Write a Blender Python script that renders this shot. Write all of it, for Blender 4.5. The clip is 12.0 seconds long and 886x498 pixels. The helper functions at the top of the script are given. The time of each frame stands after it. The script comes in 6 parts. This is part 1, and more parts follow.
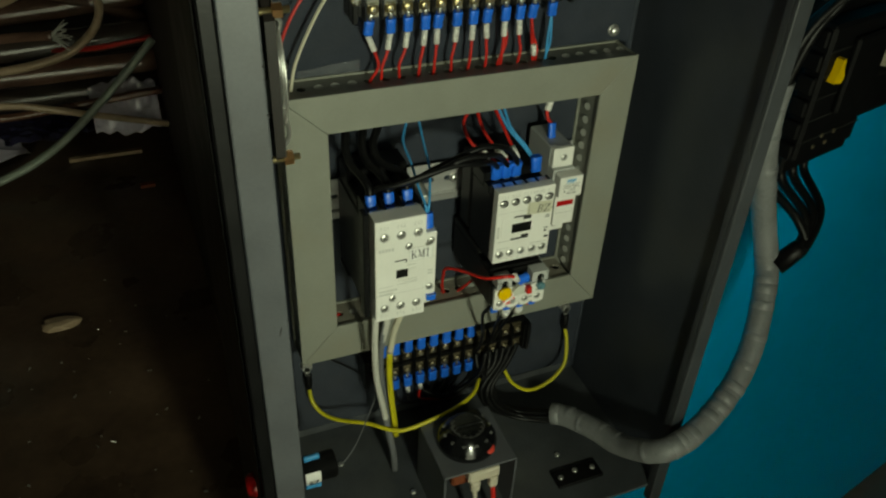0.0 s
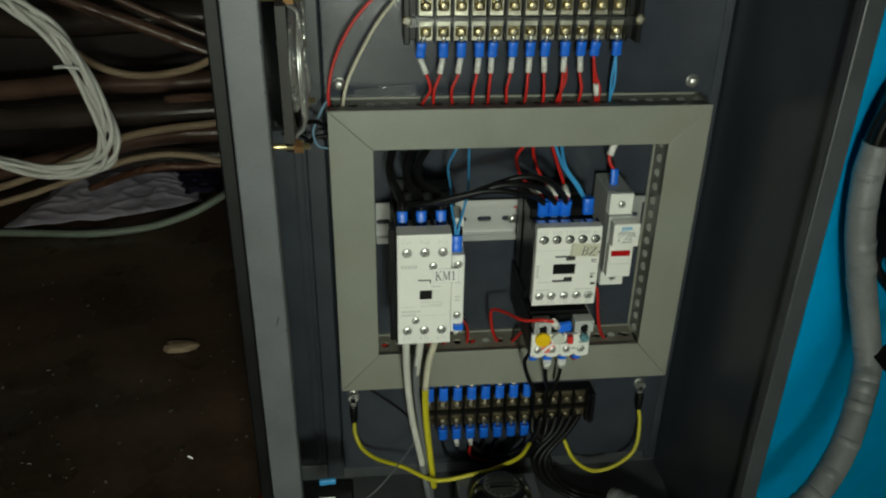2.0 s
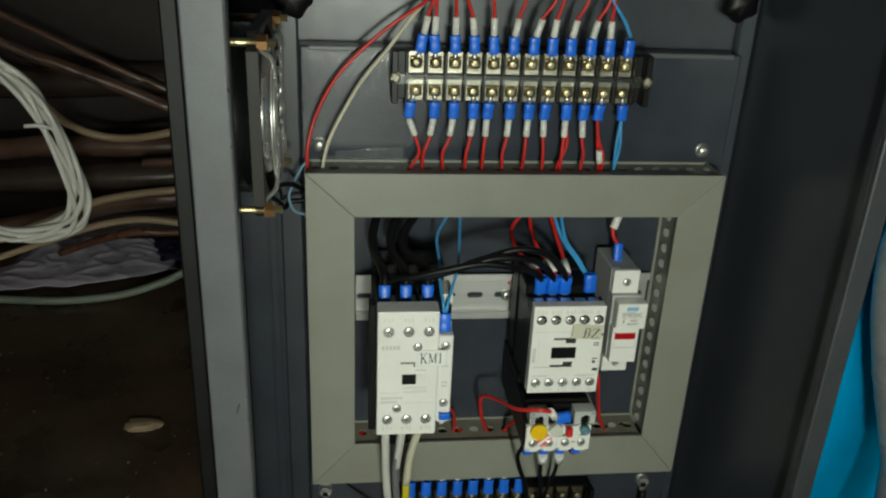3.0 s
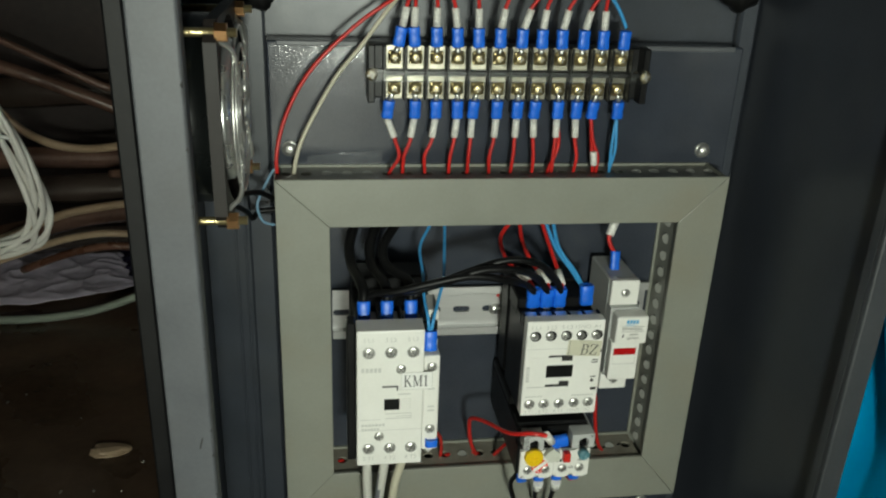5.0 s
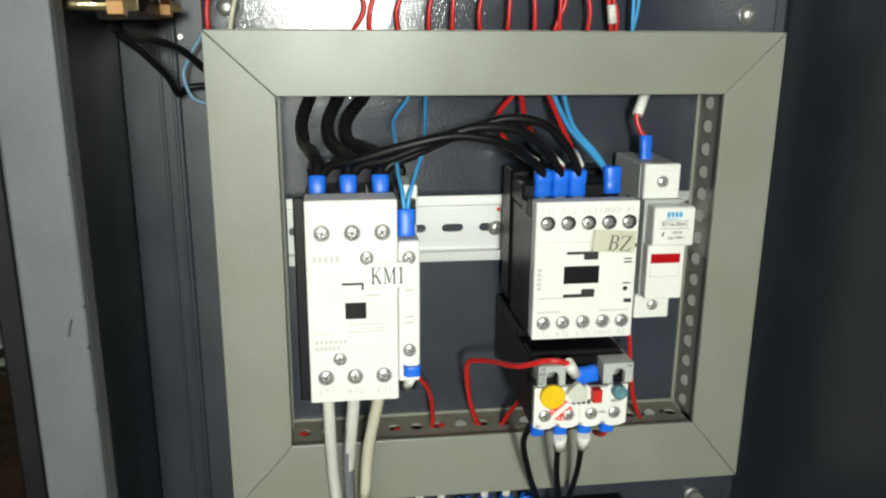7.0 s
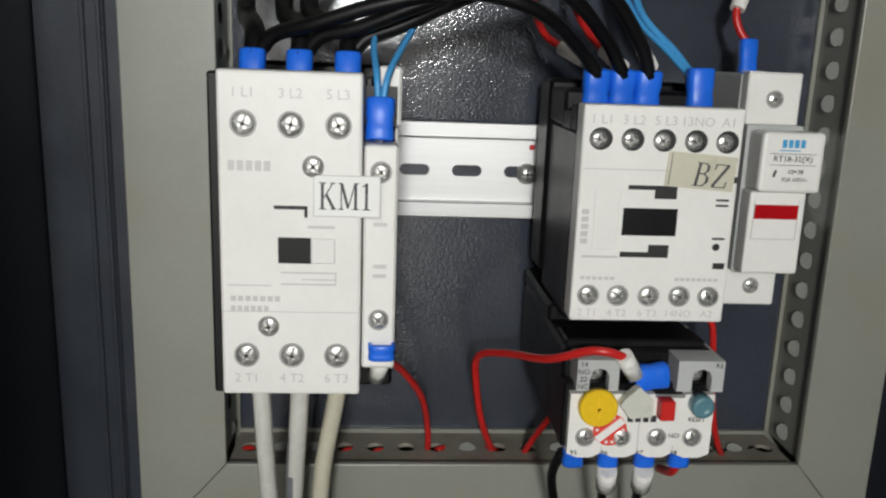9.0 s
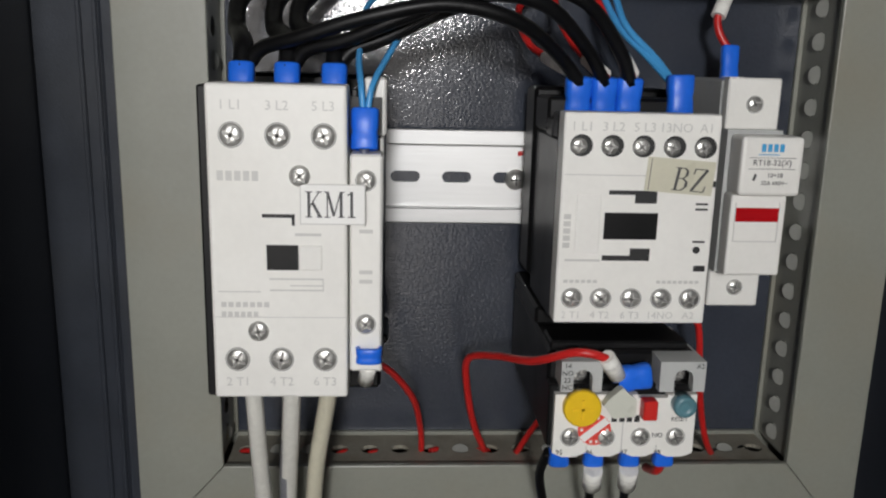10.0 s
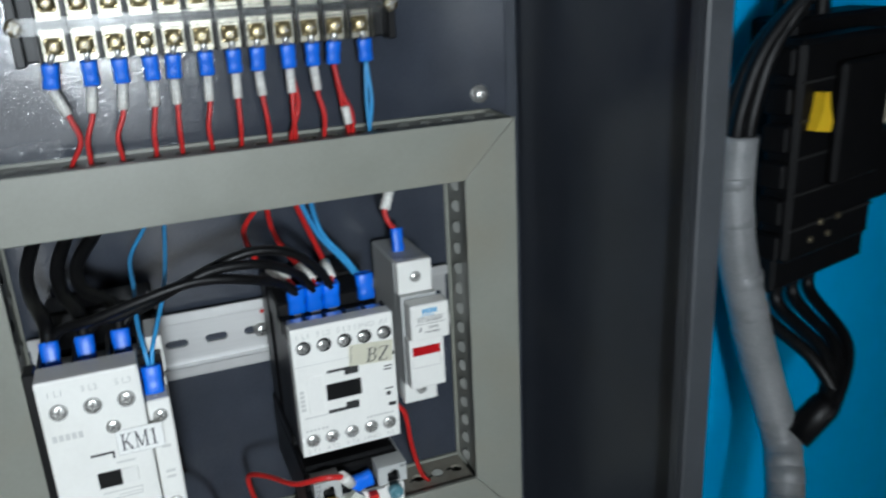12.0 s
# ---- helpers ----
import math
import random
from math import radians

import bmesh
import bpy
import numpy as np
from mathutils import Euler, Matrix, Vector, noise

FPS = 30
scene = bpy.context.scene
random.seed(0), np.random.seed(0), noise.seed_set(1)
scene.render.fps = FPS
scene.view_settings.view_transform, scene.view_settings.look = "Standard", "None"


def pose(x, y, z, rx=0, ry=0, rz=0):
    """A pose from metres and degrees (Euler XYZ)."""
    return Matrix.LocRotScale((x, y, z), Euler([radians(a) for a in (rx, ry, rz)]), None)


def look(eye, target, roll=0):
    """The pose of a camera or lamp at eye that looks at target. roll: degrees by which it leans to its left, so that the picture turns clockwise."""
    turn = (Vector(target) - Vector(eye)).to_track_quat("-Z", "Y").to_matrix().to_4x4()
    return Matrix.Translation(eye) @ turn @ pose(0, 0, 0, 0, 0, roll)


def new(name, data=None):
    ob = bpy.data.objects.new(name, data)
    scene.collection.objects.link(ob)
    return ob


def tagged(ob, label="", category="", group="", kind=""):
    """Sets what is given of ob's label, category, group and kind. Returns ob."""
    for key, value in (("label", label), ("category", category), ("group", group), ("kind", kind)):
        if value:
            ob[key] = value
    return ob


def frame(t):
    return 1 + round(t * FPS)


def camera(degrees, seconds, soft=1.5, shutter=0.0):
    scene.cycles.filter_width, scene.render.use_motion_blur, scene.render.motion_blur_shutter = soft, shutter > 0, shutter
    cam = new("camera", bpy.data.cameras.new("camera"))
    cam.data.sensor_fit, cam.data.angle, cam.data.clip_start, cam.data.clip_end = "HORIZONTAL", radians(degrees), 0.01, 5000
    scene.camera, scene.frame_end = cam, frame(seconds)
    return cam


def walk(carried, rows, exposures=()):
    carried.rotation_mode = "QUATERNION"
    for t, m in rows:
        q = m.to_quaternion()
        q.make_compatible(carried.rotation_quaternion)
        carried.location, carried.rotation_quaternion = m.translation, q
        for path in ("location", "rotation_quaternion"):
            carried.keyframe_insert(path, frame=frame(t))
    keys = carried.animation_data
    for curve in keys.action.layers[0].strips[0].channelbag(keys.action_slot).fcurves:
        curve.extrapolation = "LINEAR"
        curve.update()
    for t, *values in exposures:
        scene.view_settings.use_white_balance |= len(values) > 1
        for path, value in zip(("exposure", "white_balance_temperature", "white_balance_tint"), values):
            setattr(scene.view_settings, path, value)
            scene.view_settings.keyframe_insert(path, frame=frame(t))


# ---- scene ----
cam = camera(56.7, 12.0, soft=2.2, shutter=0.3)
PATH = [
    (0, (0.01, 0.017, 1.327), (0.64, 1.5, 0.142), 2.8),
    (0.5, (0.025, -0.002, 1.304), (0.568, 1.558, 0.178), 0.7),
    (1, (0.063, -0.02, 1.271), (0.551, 1.609, 0.218), 0.8),
    (1.5, (0.102, -0.029, 1.265), (0.423, 1.633, 0.2), 0.9),
    (2, (0.117, -0.034, 1.269), (0.308, 1.716, 0.319), 1.0),
    (2.5, (0.123, -0.024, 1.263), (0.354, 1.724, 0.318), 2.5),
    (3, (0.121, 0.016, 1.246), (0.352, 1.839, 0.457), 2.6),
    (4.8, (0.121, 0.055, 1.229), (0.4, 1.882, 0.466), 2.3),
    (5, (0.123, 0.055, 1.231), (0.406, 1.88, 0.463), 2.3),
    (5.5, (0.124, 0.063, 1.216), (0.397, 1.895, 0.46), 2.1),
    (6, (0.128, 0.077, 1.181), (0.414, 1.922, 0.464), 2.1),
    (6.5, (0.136, 0.088, 1.136), (0.453, 1.937, 0.443), 1.2),
    (7, (0.149, 0.122, 1.094), (0.412, 2.03, 0.554), 0.4),
    (7.2, (0.158, 0.144, 1.076), (0.357, 2.07, 0.575), -2.2),
    (8.8, (0.173, 0.226, 1.034), (0.305, 2.167, 0.573), 2.3),
    (9, (0.18, 0.225, 1.031), (0.32, 2.168, 0.581), 2.1),
    (9.5, (0.184, 0.223, 1.034), (0.312, 2.17, 0.595), 1.7),
    (10, (0.186, 0.219, 1.033), (0.306, 2.166, 0.591), 1.4),
    (10.5, (0.188, 0.217, 1.031), (0.301, 2.166, 0.595), 1.2),
    (11, (0.19, 0.197, 1.053), (0.359, 2.129, 0.566), 0.0),
    (11.5, (0.191, 0.171, 1.101), (0.571, 2.057, 0.555), -0.3),
    (12, (0.184, 0.133, 1.162), (0.854, 1.899, 0.504), -2.9),
]
walk(cam, [(t, look(eye, target, roll)) for t, eye, target, roll in PATH],
     exposures=[(0.0, -1.0, 7700, -22), (0.5, -0.98, 7500, -20), (1.3, -0.92, 6550, -17), (2.0, -0.95, 6550, -12), (2.5, -0.88, 6300, -10), (3.2, -0.74, 6550, -9), (5.0, -0.58, 6500, -8), (5.5, -0.5, 6500, -7), (6.0, -0.28, 6400, -5), (6.5, -0.16, 6400, -4), (7.0, 0.07, 6350, -2),
                (9.0, -0.56, 6200, 8), (10.0, -0.70, 6200, 11), (11.0, -0.86, 6200, 10), (11.5, -0.90, 6150, 9), (12.0, -0.36, 5550, 4)])

# ---- world and light ----
world = bpy.data.worlds.new("world")
scene.world = world
world.use_nodes = True
# Glow outside, added as fill; it comes in by the made-up doorway.
world.node_tree.nodes["Background"].inputs[0].default_value = (1.0, 0.93, 0.85, 1)
world.node_tree.nodes["Background"].inputs[1].default_value = 3.2

# the torch held beside the camera
torch = new("torch", bpy.data.lights.new("torch", "SPOT"))
torch.data.energy, torch.data.shadow_soft_size = 20.0, 0.035
torch.data.spot_size, torch.data.spot_blend = radians(86), 1.0
torch.data.color = (1.0, 0.97, 0.92)
torch.matrix_world = look((0.160, -0.25, 1.150), (0.135, 0.52, 1.07))


# ---- materials ----
def mat(name, col, rough=0.5, metal=0.0, var=0.15, scale=40.0, fine=600.0, bump=0.0, bscale=500.0, depth=0.0004, spec=0.5, rvar=0.12,
        grime=None, amount=0.0, gscale=25.0, trans=0.0, stretch=(1, 1, 1)):
    m = bpy.data.materials.new(name)
    m.use_nodes = True
    nt = m.node_tree
    n, l = nt.nodes, nt.links
    b = n["Principled BSDF"]
    b.inputs["Metallic"].default_value = metal
    b.inputs["Specular IOR Level"].default_value = spec
    b.inputs["Transmission Weight"].default_value = trans
    co = n.new("ShaderNodeTexCoord")
    mp = n.new("ShaderNodeMapping")
    mp.inputs["Scale"].default_value = stretch
    l.new(co.outputs["Object"], mp.inputs[0])
    info = n.new("ShaderNodeObjectInfo")
    add = n.new("ShaderNodeVectorMath")
    add.operation = "ADD"
    l.new(mp.outputs[0], add.inputs[0])
    l.new(info.outputs["Random"], add.inputs[1])

    def noise_tex(sc, detail=4.0):
        t = n.new("ShaderNodeTexNoise")
        t.inputs["Scale"].default_value, t.inputs["Detail"].default_value = sc, detail
        l.new(add.outputs[0], t.inputs["Vector"])
        return t

    big, small = noise_tex(scale), noise_tex(fine, 2.0)
    mix = n.new("ShaderNodeMath")
    mix.operation = "MULTIPLY_ADD"
    l.new(small.outputs["Fac"], mix.inputs[0])
    mix.inputs[1].default_value = 0.45
    l.new(big.outputs["Fac"], mix.inputs[2])
    ramp = n.new("ShaderNodeMapRange")
    ramp.inputs["From Min"].default_value, ramp.inputs["From Max"].default_value = 0.45, 1.0
    ramp.inputs["To Min"].default_value, ramp.inputs["To Max"].default_value = 1 - var, 1 + var
    l.new(mix.outputs[0], ramp.inputs["Value"])
    colour = n.new("ShaderNodeVectorMath")
    colour.operation = "SCALE"
    colour.inputs[0].default_value = col
    l.new(ramp.outputs[0], colour.inputs["Scale"])
    last = colour.outputs[0]
    if grime:
        g = noise_tex(gscale, 8.0)
        gr = n.new("ShaderNodeMapRange")
        gr.inputs["From Min"].default_value, gr.inputs["From Max"].default_value = 0.5, 0.72
        gr.inputs["To Min"].default_value, gr.inputs["To Max"].default_value = 0.0, amount
        l.new(g.outputs["Fac"], gr.inputs["Value"])
        mx = n.new("ShaderNodeMix")
        mx.data_type = "RGBA"
        l.new(gr.outputs[0], mx.inputs[0])
        l.new(last, mx.inputs[6])
        mx.inputs[7].default_value = (*grime, 1)
        last = mx.outputs[2]
    l.new(last, b.inputs["Base Color"])
    rr = n.new("ShaderNodeMapRange")
    rr.inputs["To Min"].default_value, rr.inputs["To Max"].default_value = max(0.02, rough - rvar), min(1, rough + rvar)
    l.new(big.outputs["Fac"], rr.inputs["Value"])
    l.new(rr.outputs[0], b.inputs["Roughness"])
    if bump:
        t = noise_tex(bscale, 1.5)
        bp = n.new("ShaderNodeBump")
        bp.inputs["Strength"].default_value, bp.inputs["Distance"].default_value = bump, depth
        l.new(t.outputs["Fac"], bp.inputs["Height"])
        l.new(bp.outputs[0], b.inputs["Normal"])
    return m


M_PAINT = mat("dark grey textured paint", (0.041, 0.047, 0.062), 0.125, spec=0.65, rvar=0.05, bump=0.38, bscale=1150, depth=0.00026, grime=(0.085, 0.085, 0.08), amount=0.16)
M_SIDE = mat("dark grey side paint", (0.041, 0.047, 0.060), 0.36, spec=0.5, rvar=0.08, bump=0.25, bscale=1150, depth=0.00022, grime=(0.075, 0.075, 0.07), amount=0.3, gscale=14)
M_RIM = mat("dark grey edge paint", (0.055, 0.059, 0.066), 0.42, bump=0.4, bscale=600, depth=0.0002, grime=(0.04, 0.04, 0.04), amount=0.3)
M_BOTTOM = mat("dusty dark grey paint", (0.072, 0.078, 0.086), 0.45, var=0.3, scale=30, bump=0.3, bscale=900, depth=0.0002, grime=(0.16, 0.16, 0.15), amount=0.45, gscale=18)
M_EDGE = mat("grey powder coat", (0.105, 0.11, 0.122), 0.42, bump=0.2, bscale=700, depth=0.00015, grime=(0.08, 0.075, 0.07), amount=0.25)
M_DUCT = mat("grey green duct plastic", (0.262, 0.267, 0.230), 0.36, var=0.07, grime=(0.21, 0.175, 0.115), amount=0.32, gscale=20)
M_WHITE = mat("white plastic", (0.82, 0.81, 0.77), 0.4, var=0.04, grime=(0.58, 0.55, 0.47), amount=0.15)
M_GREY = mat("light grey plastic", (0.46, 0.47, 0.46), 0.42, var=0.05)
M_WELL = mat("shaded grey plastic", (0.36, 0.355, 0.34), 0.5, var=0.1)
M_ENGRAVE = mat("grey engraving", (0.59, 0.585, 0.56), 0.5, var=0.05)
M_BLACK = mat("black plastic", (0.0045, 0.0045, 0.005), 0.40, var=0.3, grime=(0.014, 0.014, 0.013), amount=0.4, gscale=60, spec=0.28)
M_RUBBER = mat("black cable sheath", (0.005, 0.005, 0.0055), 0.42, var=0.3, bump=0.2, bscale=300, grime=(0.012, 0.012, 0.011), amount=0.3, spec=0.26)
M_BLUE = mat("blue terminal sleeve", (0.018, 0.150, 0.78), 0.38, var=0.12, bump=0.2, bscale=300)
M_RED = mat("red wire sheath", (0.55, 0.018, 0.016), 0.35, var=0.12)
M_CYAN = mat("light blue wire sheath", (0.07, 0.33, 0.68), 0.38, var=0.12)
M_CYANGREY = mat("grey blue wire sheath", (0.20, 0.34, 0.48), 0.35, var=0.12)
M_YELLOW = mat("yellow wire sheath", (0.62, 0.55, 0.03), 0.4, var=0.12, grime=(0.25, 0.3, 0.03), amount=0.4, gscale=40)
M_BEIGE = mat("beige cable sheath", (0.58, 0.55, 0.43), 0.5, var=0.1)
M_SLEEVE = mat("white sleeve", (0.62, 0.61, 0.56), 0.6, var=0.12, bump=0.5, bscale=900, depth=0.0003)
M_GREYSLEEVE = mat("grey sleeve", (0.16, 0.165, 0.18), 0.6, var=0.12, bump=0.5, bscale=900)
M_MARK = mat("white wire marker", (0.80, 0.79, 0.74), 0.45, var=0.05, grime=(0.3, 0.3, 0.28), amount=0.4, gscale=300)
M_STEEL = mat("zinc plated steel", (0.76, 0.755, 0.72), 0.34, 0.82, var=0.14, fine=1500, bump=0.3, bscale=900, depth=0.0002)
M_BRASS = mat("brass contact", (0.70, 0.58, 0.31), 0.32, 0.92, var=0.35, fine=900, bump=0.6, bscale=700)
M_CONTACT = mat("plated contact plate", (0.27, 0.255, 0.205), 0.36, 0.85, var=0.35, bump=0.4, bscale=400)
# Darker brass for the lower strip and some small screws.
M_DULL = mat("dark brass", (0.20, 0.17, 0.11), 0.45, 0.9, var=0.25, bump=0.4, bscale=500)
M_SLOT = mat("dull slot", (0.30, 0.295, 0.28), 0.5, 0.6, var=0.15)
M_COPPER = mat("brass nut", (0.80, 0.46, 0.22), 0.35, 1.0, var=0.1)
M_ALU = mat("brushed aluminium rail", (0.58, 0.58, 0.575), 0.48, 0.9, var=0.08, fine=900, bump=0.3, bscale=700, depth=0.0001, stretch=(0.05, 1, 1))
M_TEAL = mat("teal paint", (0.0, 0.43, 0.88), 0.4, var=0.06, bump=0.25, bscale=260, depth=0.0003)
M_TAPE = mat("grey spiral wrap", (0.23, 0.235, 0.24), 0.42, var=0.2, scale=60, bump=0.5, bscale=180, depth=0.0006, grime=(0.085, 0.09, 0.10), amount=0.35, gscale=45)
M_MATT = mat("matt black plastic", (0.0035, 0.0035, 0.004), 0.6, var=0.3, spec=0.15)
M_INK = mat("black ink", (0.015, 0.015, 0.015), 0.6, var=0.2)
M_INKGREY = mat("faded black ink", (0.06, 0.06, 0.062), 0.6, var=0.3)
M_INKBLUE = mat("blue ink", (0.05, 0.32, 0.6), 0.5, var=0.1)
M_LABEL = mat("label paper", (0.86, 0.855, 0.83), 0.5, var=0.04)
M_TAPELABEL = mat("yellowed clear label", (0.60, 0.58, 0.46), 0.3, var=0.06)
M_AMBER = mat("yellow dial plastic", (0.86, 0.56, 0.015), 0.35, var=0.06)
M_BTNRED = mat("red plastic", (0.55, 0.02, 0.015), 0.35, var=0.08)
M_SEAL = mat("red sticker", (0.75, 0.07, 0.05), 0.4, var=0.06)
M_CLEAR = mat("milky clear plastic", (0.62, 0.63, 0.55), 0.3, var=0.05)
M_BTNBLUE = mat("grey blue plastic", (0.10, 0.22, 0.26), 0.35, var=0.08)
M_LENS = mat("red lens", (0.42, 0.008, 0.012), 0.15, var=0.1)
M_PERSPEX = mat("clear cover", (0.9, 0.92, 0.92), 0.15, spec=0.4, var=0.0, trans=1.0, rvar=0.05, bump=0.12, bscale=90, depth=0.0010)
M_CERAMIC = mat("cream ceramic", (0.66, 0.60, 0.48), 0.35, var=0.08)
M_BRICK = mat("red brown resin", (0.22, 0.06, 0.025), 0.5, var=0.2)
M_OIL = mat("oily rusty steel", (0.092, 0.060, 0.039), 0.32, var=0.5, scale=8, fine=90, bump=0.5, bscale=45, depth=0.002, rvar=0.25, grime=(0.05, 0.026, 0.012), amount=0.5, gscale=5)
M_HOSE = mat("brown rubber hose", (0.135, 0.076, 0.056), 0.22, spec=1.0, var=0.5, scale=12, bump=0.35, bscale=120, grime=(0.20, 0.135, 0.10), amount=0.35, gscale=9)
M_HOSEDARK = mat("black rubber hose", (0.065, 0.048, 0.040), 0.22, spec=1.0, var=0.4, scale=12, bump=0.35, bscale=120, grime=(0.09, 0.075, 0.06), amount=0.5, gscale=9)
M_RUST = mat("rusty orange sheath", (0.125, 0.058, 0.036), 0.28, spec=0.7, var=0.4, scale=14, bump=0.3, bscale=120)
M_NAVY = mat("dark blue shade sheet", (0.022, 0.020, 0.050), 0.16, spec=0.9, var=0.5, scale=16, bump=0.5, bscale=80, depth=0.002)
M_GRIME = mat("grimy black steel", (0.030, 0.020, 0.018), 0.6, var=0.4, scale=6, fine=80, bump=0.3, bscale=60, depth=0.001)
M_TAN = mat("tan cable sheath", (0.47, 0.35, 0.235), 0.30, var=0.2, scale=12, grime=(0.12, 0.08, 0.05), amount=0.5, gscale=12)
M_COIL = mat("white thin cable sheath", (0.86, 0.84, 0.79), 0.32, var=0.08)
M_GREENHOSE = mat("grey green tube", (0.26, 0.30, 0.25), 0.35, var=0.2, scale=12)
M_FILM = mat("crumpled film", (0.70, 0.65, 0.78), 0.15, spec=1.0, var=0.25, scale=9, bump=0.22, bscale=60, depth=0.003, rvar=0.06, grime=(0.14, 0.12, 0.15), amount=0.40, gscale=4)
M_ROOM = mat("grubby wall paint", (0.22, 0.22, 0.21), 0.8, var=0.15, scale=3, fine=40)


# ---- mesh helpers ----
def bm_new():
    return bmesh.new()


def box(bm, x0, x1, y0, y1, z0, z1, bevel=0.0, seg=1):
    r = bmesh.ops.create_cube(bm, size=1.0)
    vs = r["verts"]
    for v in vs:
        v.co = Vector(((x0 + x1) / 2 + v.co.x * (x1 - x0), (y0 + y1) / 2 + v.co.y * (y1 - y0), (z0 + z1) / 2 + v.co.z * (z1 - z0)))
    if bevel:
        es = list({e for v in vs for e in v.link_edges})
        bmesh.ops.bevel(bm, geom=es, offset=bevel, segments=seg, profile=0.5, affect="EDGES")
    return bm


def ring(bm, centre, u, v, r, seg):
    return [bm.verts.new(centre + u * (r * math.cos(2 * math.pi * k / seg)) + v * (r * math.sin(2 * math.pi * k / seg))) for k in range(seg)]


def lathe(bm, origin, axis, prof, seg=16, smooth=True):
    """A turned shape: prof is rows of (distance along the axis, radius)."""
    a = Vector(axis).normalized()
    u = a.orthogonal().normalized()
    v = a.cross(u)
    o = Vector(origin)
    prev = None
    for d, r in prof:
        cur = ring(bm, o + a * d, u, v, max(r, 1e-5), seg)
        if prev:
            for k in range(seg):
                f = bm.faces.new((prev[k], prev[(k + 1) % seg], cur[(k + 1) % seg], cur[k]))
                f.smooth = smooth
        else:
            bm.faces.new(list(reversed(cur)))
        prev = cur
    bm.faces.new(prev)
    return bm


def spline(pts, n=6):
    p = [Vector(q) for q in pts]
    p = [2 * p[0] - p[1]] + p + [2 * p[-1] - p[-2]]
    out = []
    for i in range(1, len(p) - 2):
        a, b, c, d = p[i - 1], p[i], p[i + 1], p[i + 2]
        for k in range(n):
            t = k / n
            out.append(0.5 * (2 * b + (c - a) * t + (2 * a - 5 * b + 4 * c - d) * t * t + (3 * b - a - 3 * c + d) * t ** 3))
    out.append(p[-2])
    return out


def tube(bm, pts, r, seg=8, n=6, wob=0.0):
    """A round bar swept along a smooth line through pts. wob: how uneven it is."""
    line = spline(pts, n) if n > 1 else [Vector(q) for q in pts]
    u = None
    prev = None
    for i, c in enumerate(line):
        t = (line[min(i + 1, len(line) - 1)] - line[max(i - 1, 0)]).normalized()
        u = t.orthogonal().normalized() if u is None else (u - t * u.dot(t)).normalized()
        v = t.cross(u)
        rr = r * (1 + wob * noise.noise(c * (1.5 / r) * 0.4))
        cur = ring(bm, c, u, v, rr, seg)
        if prev:
            for k in range(seg):
                f = bm.faces.new((prev[k], prev[(k + 1) % seg], cur[(k + 1) % seg], cur[k]))
                f.smooth = True
        else:
            bm.faces.new(list(reversed(cur)))
        prev = cur
    bm.faces.new(prev)
    return bm


def prism(bm, outline, y0, y1):
    """A flat outline in x and z, made thick from y0 to y1."""
    a = [bm.verts.new((x, y0, z)) for x, z in outline]
    b = [bm.verts.new((x, y1, z)) for x, z in outline]
    n = len(outline)
    bm.faces.new(a)
    bm.faces.new(list(reversed(b)))
    for k in range(n):
        bm.faces.new((a[k], b[k], b[(k + 1) % n], a[(k + 1) % n]))
    bmesh.ops.recalc_face_normals(bm, faces=bm.faces[:])
    return bm


def holed(bm, o, u, v, length, height, holes, r, thick):
    """A strip from o along u with a row of round holes in its middle, thick along the normal."""
    o, u, v = Vector(o), Vector(u).normalized(), Vector(v).normalized()
    w = u.cross(v)
    step, m = length / holes, 12
    front, back = {}, {}
    for side, off in ((front, 0.0), (back, thick)):
        for c in range(holes):
            mid = o + u * (step * (c + 0.5)) + v * (height / 2) + w * off
            inner, outer = [], []
            for k in range(m):
                a = 2 * math.pi * (k + 0.5) / m
                ca, sa = math.cos(a), math.sin(a)
                s = min(step / 2 / max(abs(ca), 1e-6), height / 2 / max(abs(sa), 1e-6))
                inner.append(bm.verts.new(mid + u * (r * ca) + v * (r * sa)))
                outer.append(bm.verts.new(mid + u * max(-step / 2, min(step / 2, s * ca)) + v * max(-height / 2, min(height / 2, s * sa))))
            corners = {}
            for k in range(m):
                k2 = (k + 1) % m
                quad = [inner[k], outer[k], outer[k2], inner[k2]]
                a, b = outer[k].co - mid, outer[k2].co - mid
                onside = lambda q: abs(abs(q.dot(u)) - step / 2) < 1e-6
                if onside(a) != onside(b):
                    q = a if onside(a) else b
                    p = b if onside(a) else a
                    cv = bm.verts.new(mid + u * math.copysign(step / 2, q.dot(u)) + v * math.copysign(height / 2, p.dot(v)))
                    quad = [inner[k], outer[k], cv, outer[k2], inner[k2]]
                bm.faces.new(quad)
            side[c] = inner
    for c in range(holes):
        for k in range(m):
            k2 = (k + 1) % m
            bm.faces.new((front[c][k], front[c][k2], back[c][k2], back[c][k]))
    bmesh.ops.remove_doubles(bm, verts=bm.verts[:], dist=1e-5)
    bmesh.ops.recalc_face_normals(bm, faces=bm.faces[:])
    return bm


def root_of(ob):
    while ob.parent:
        ob = ob.parent
    return ob


def finish(name, bm, material):
    me = bpy.data.meshes.new(name)
    bm.to_mesh(me)
    bm.free()
    me.materials.append(material)
    return me


def thing(name, loc, label, category, group="", kind=""):
    ob = new(name)
    ob.location = loc
    return tagged(ob, label, category, group, kind)


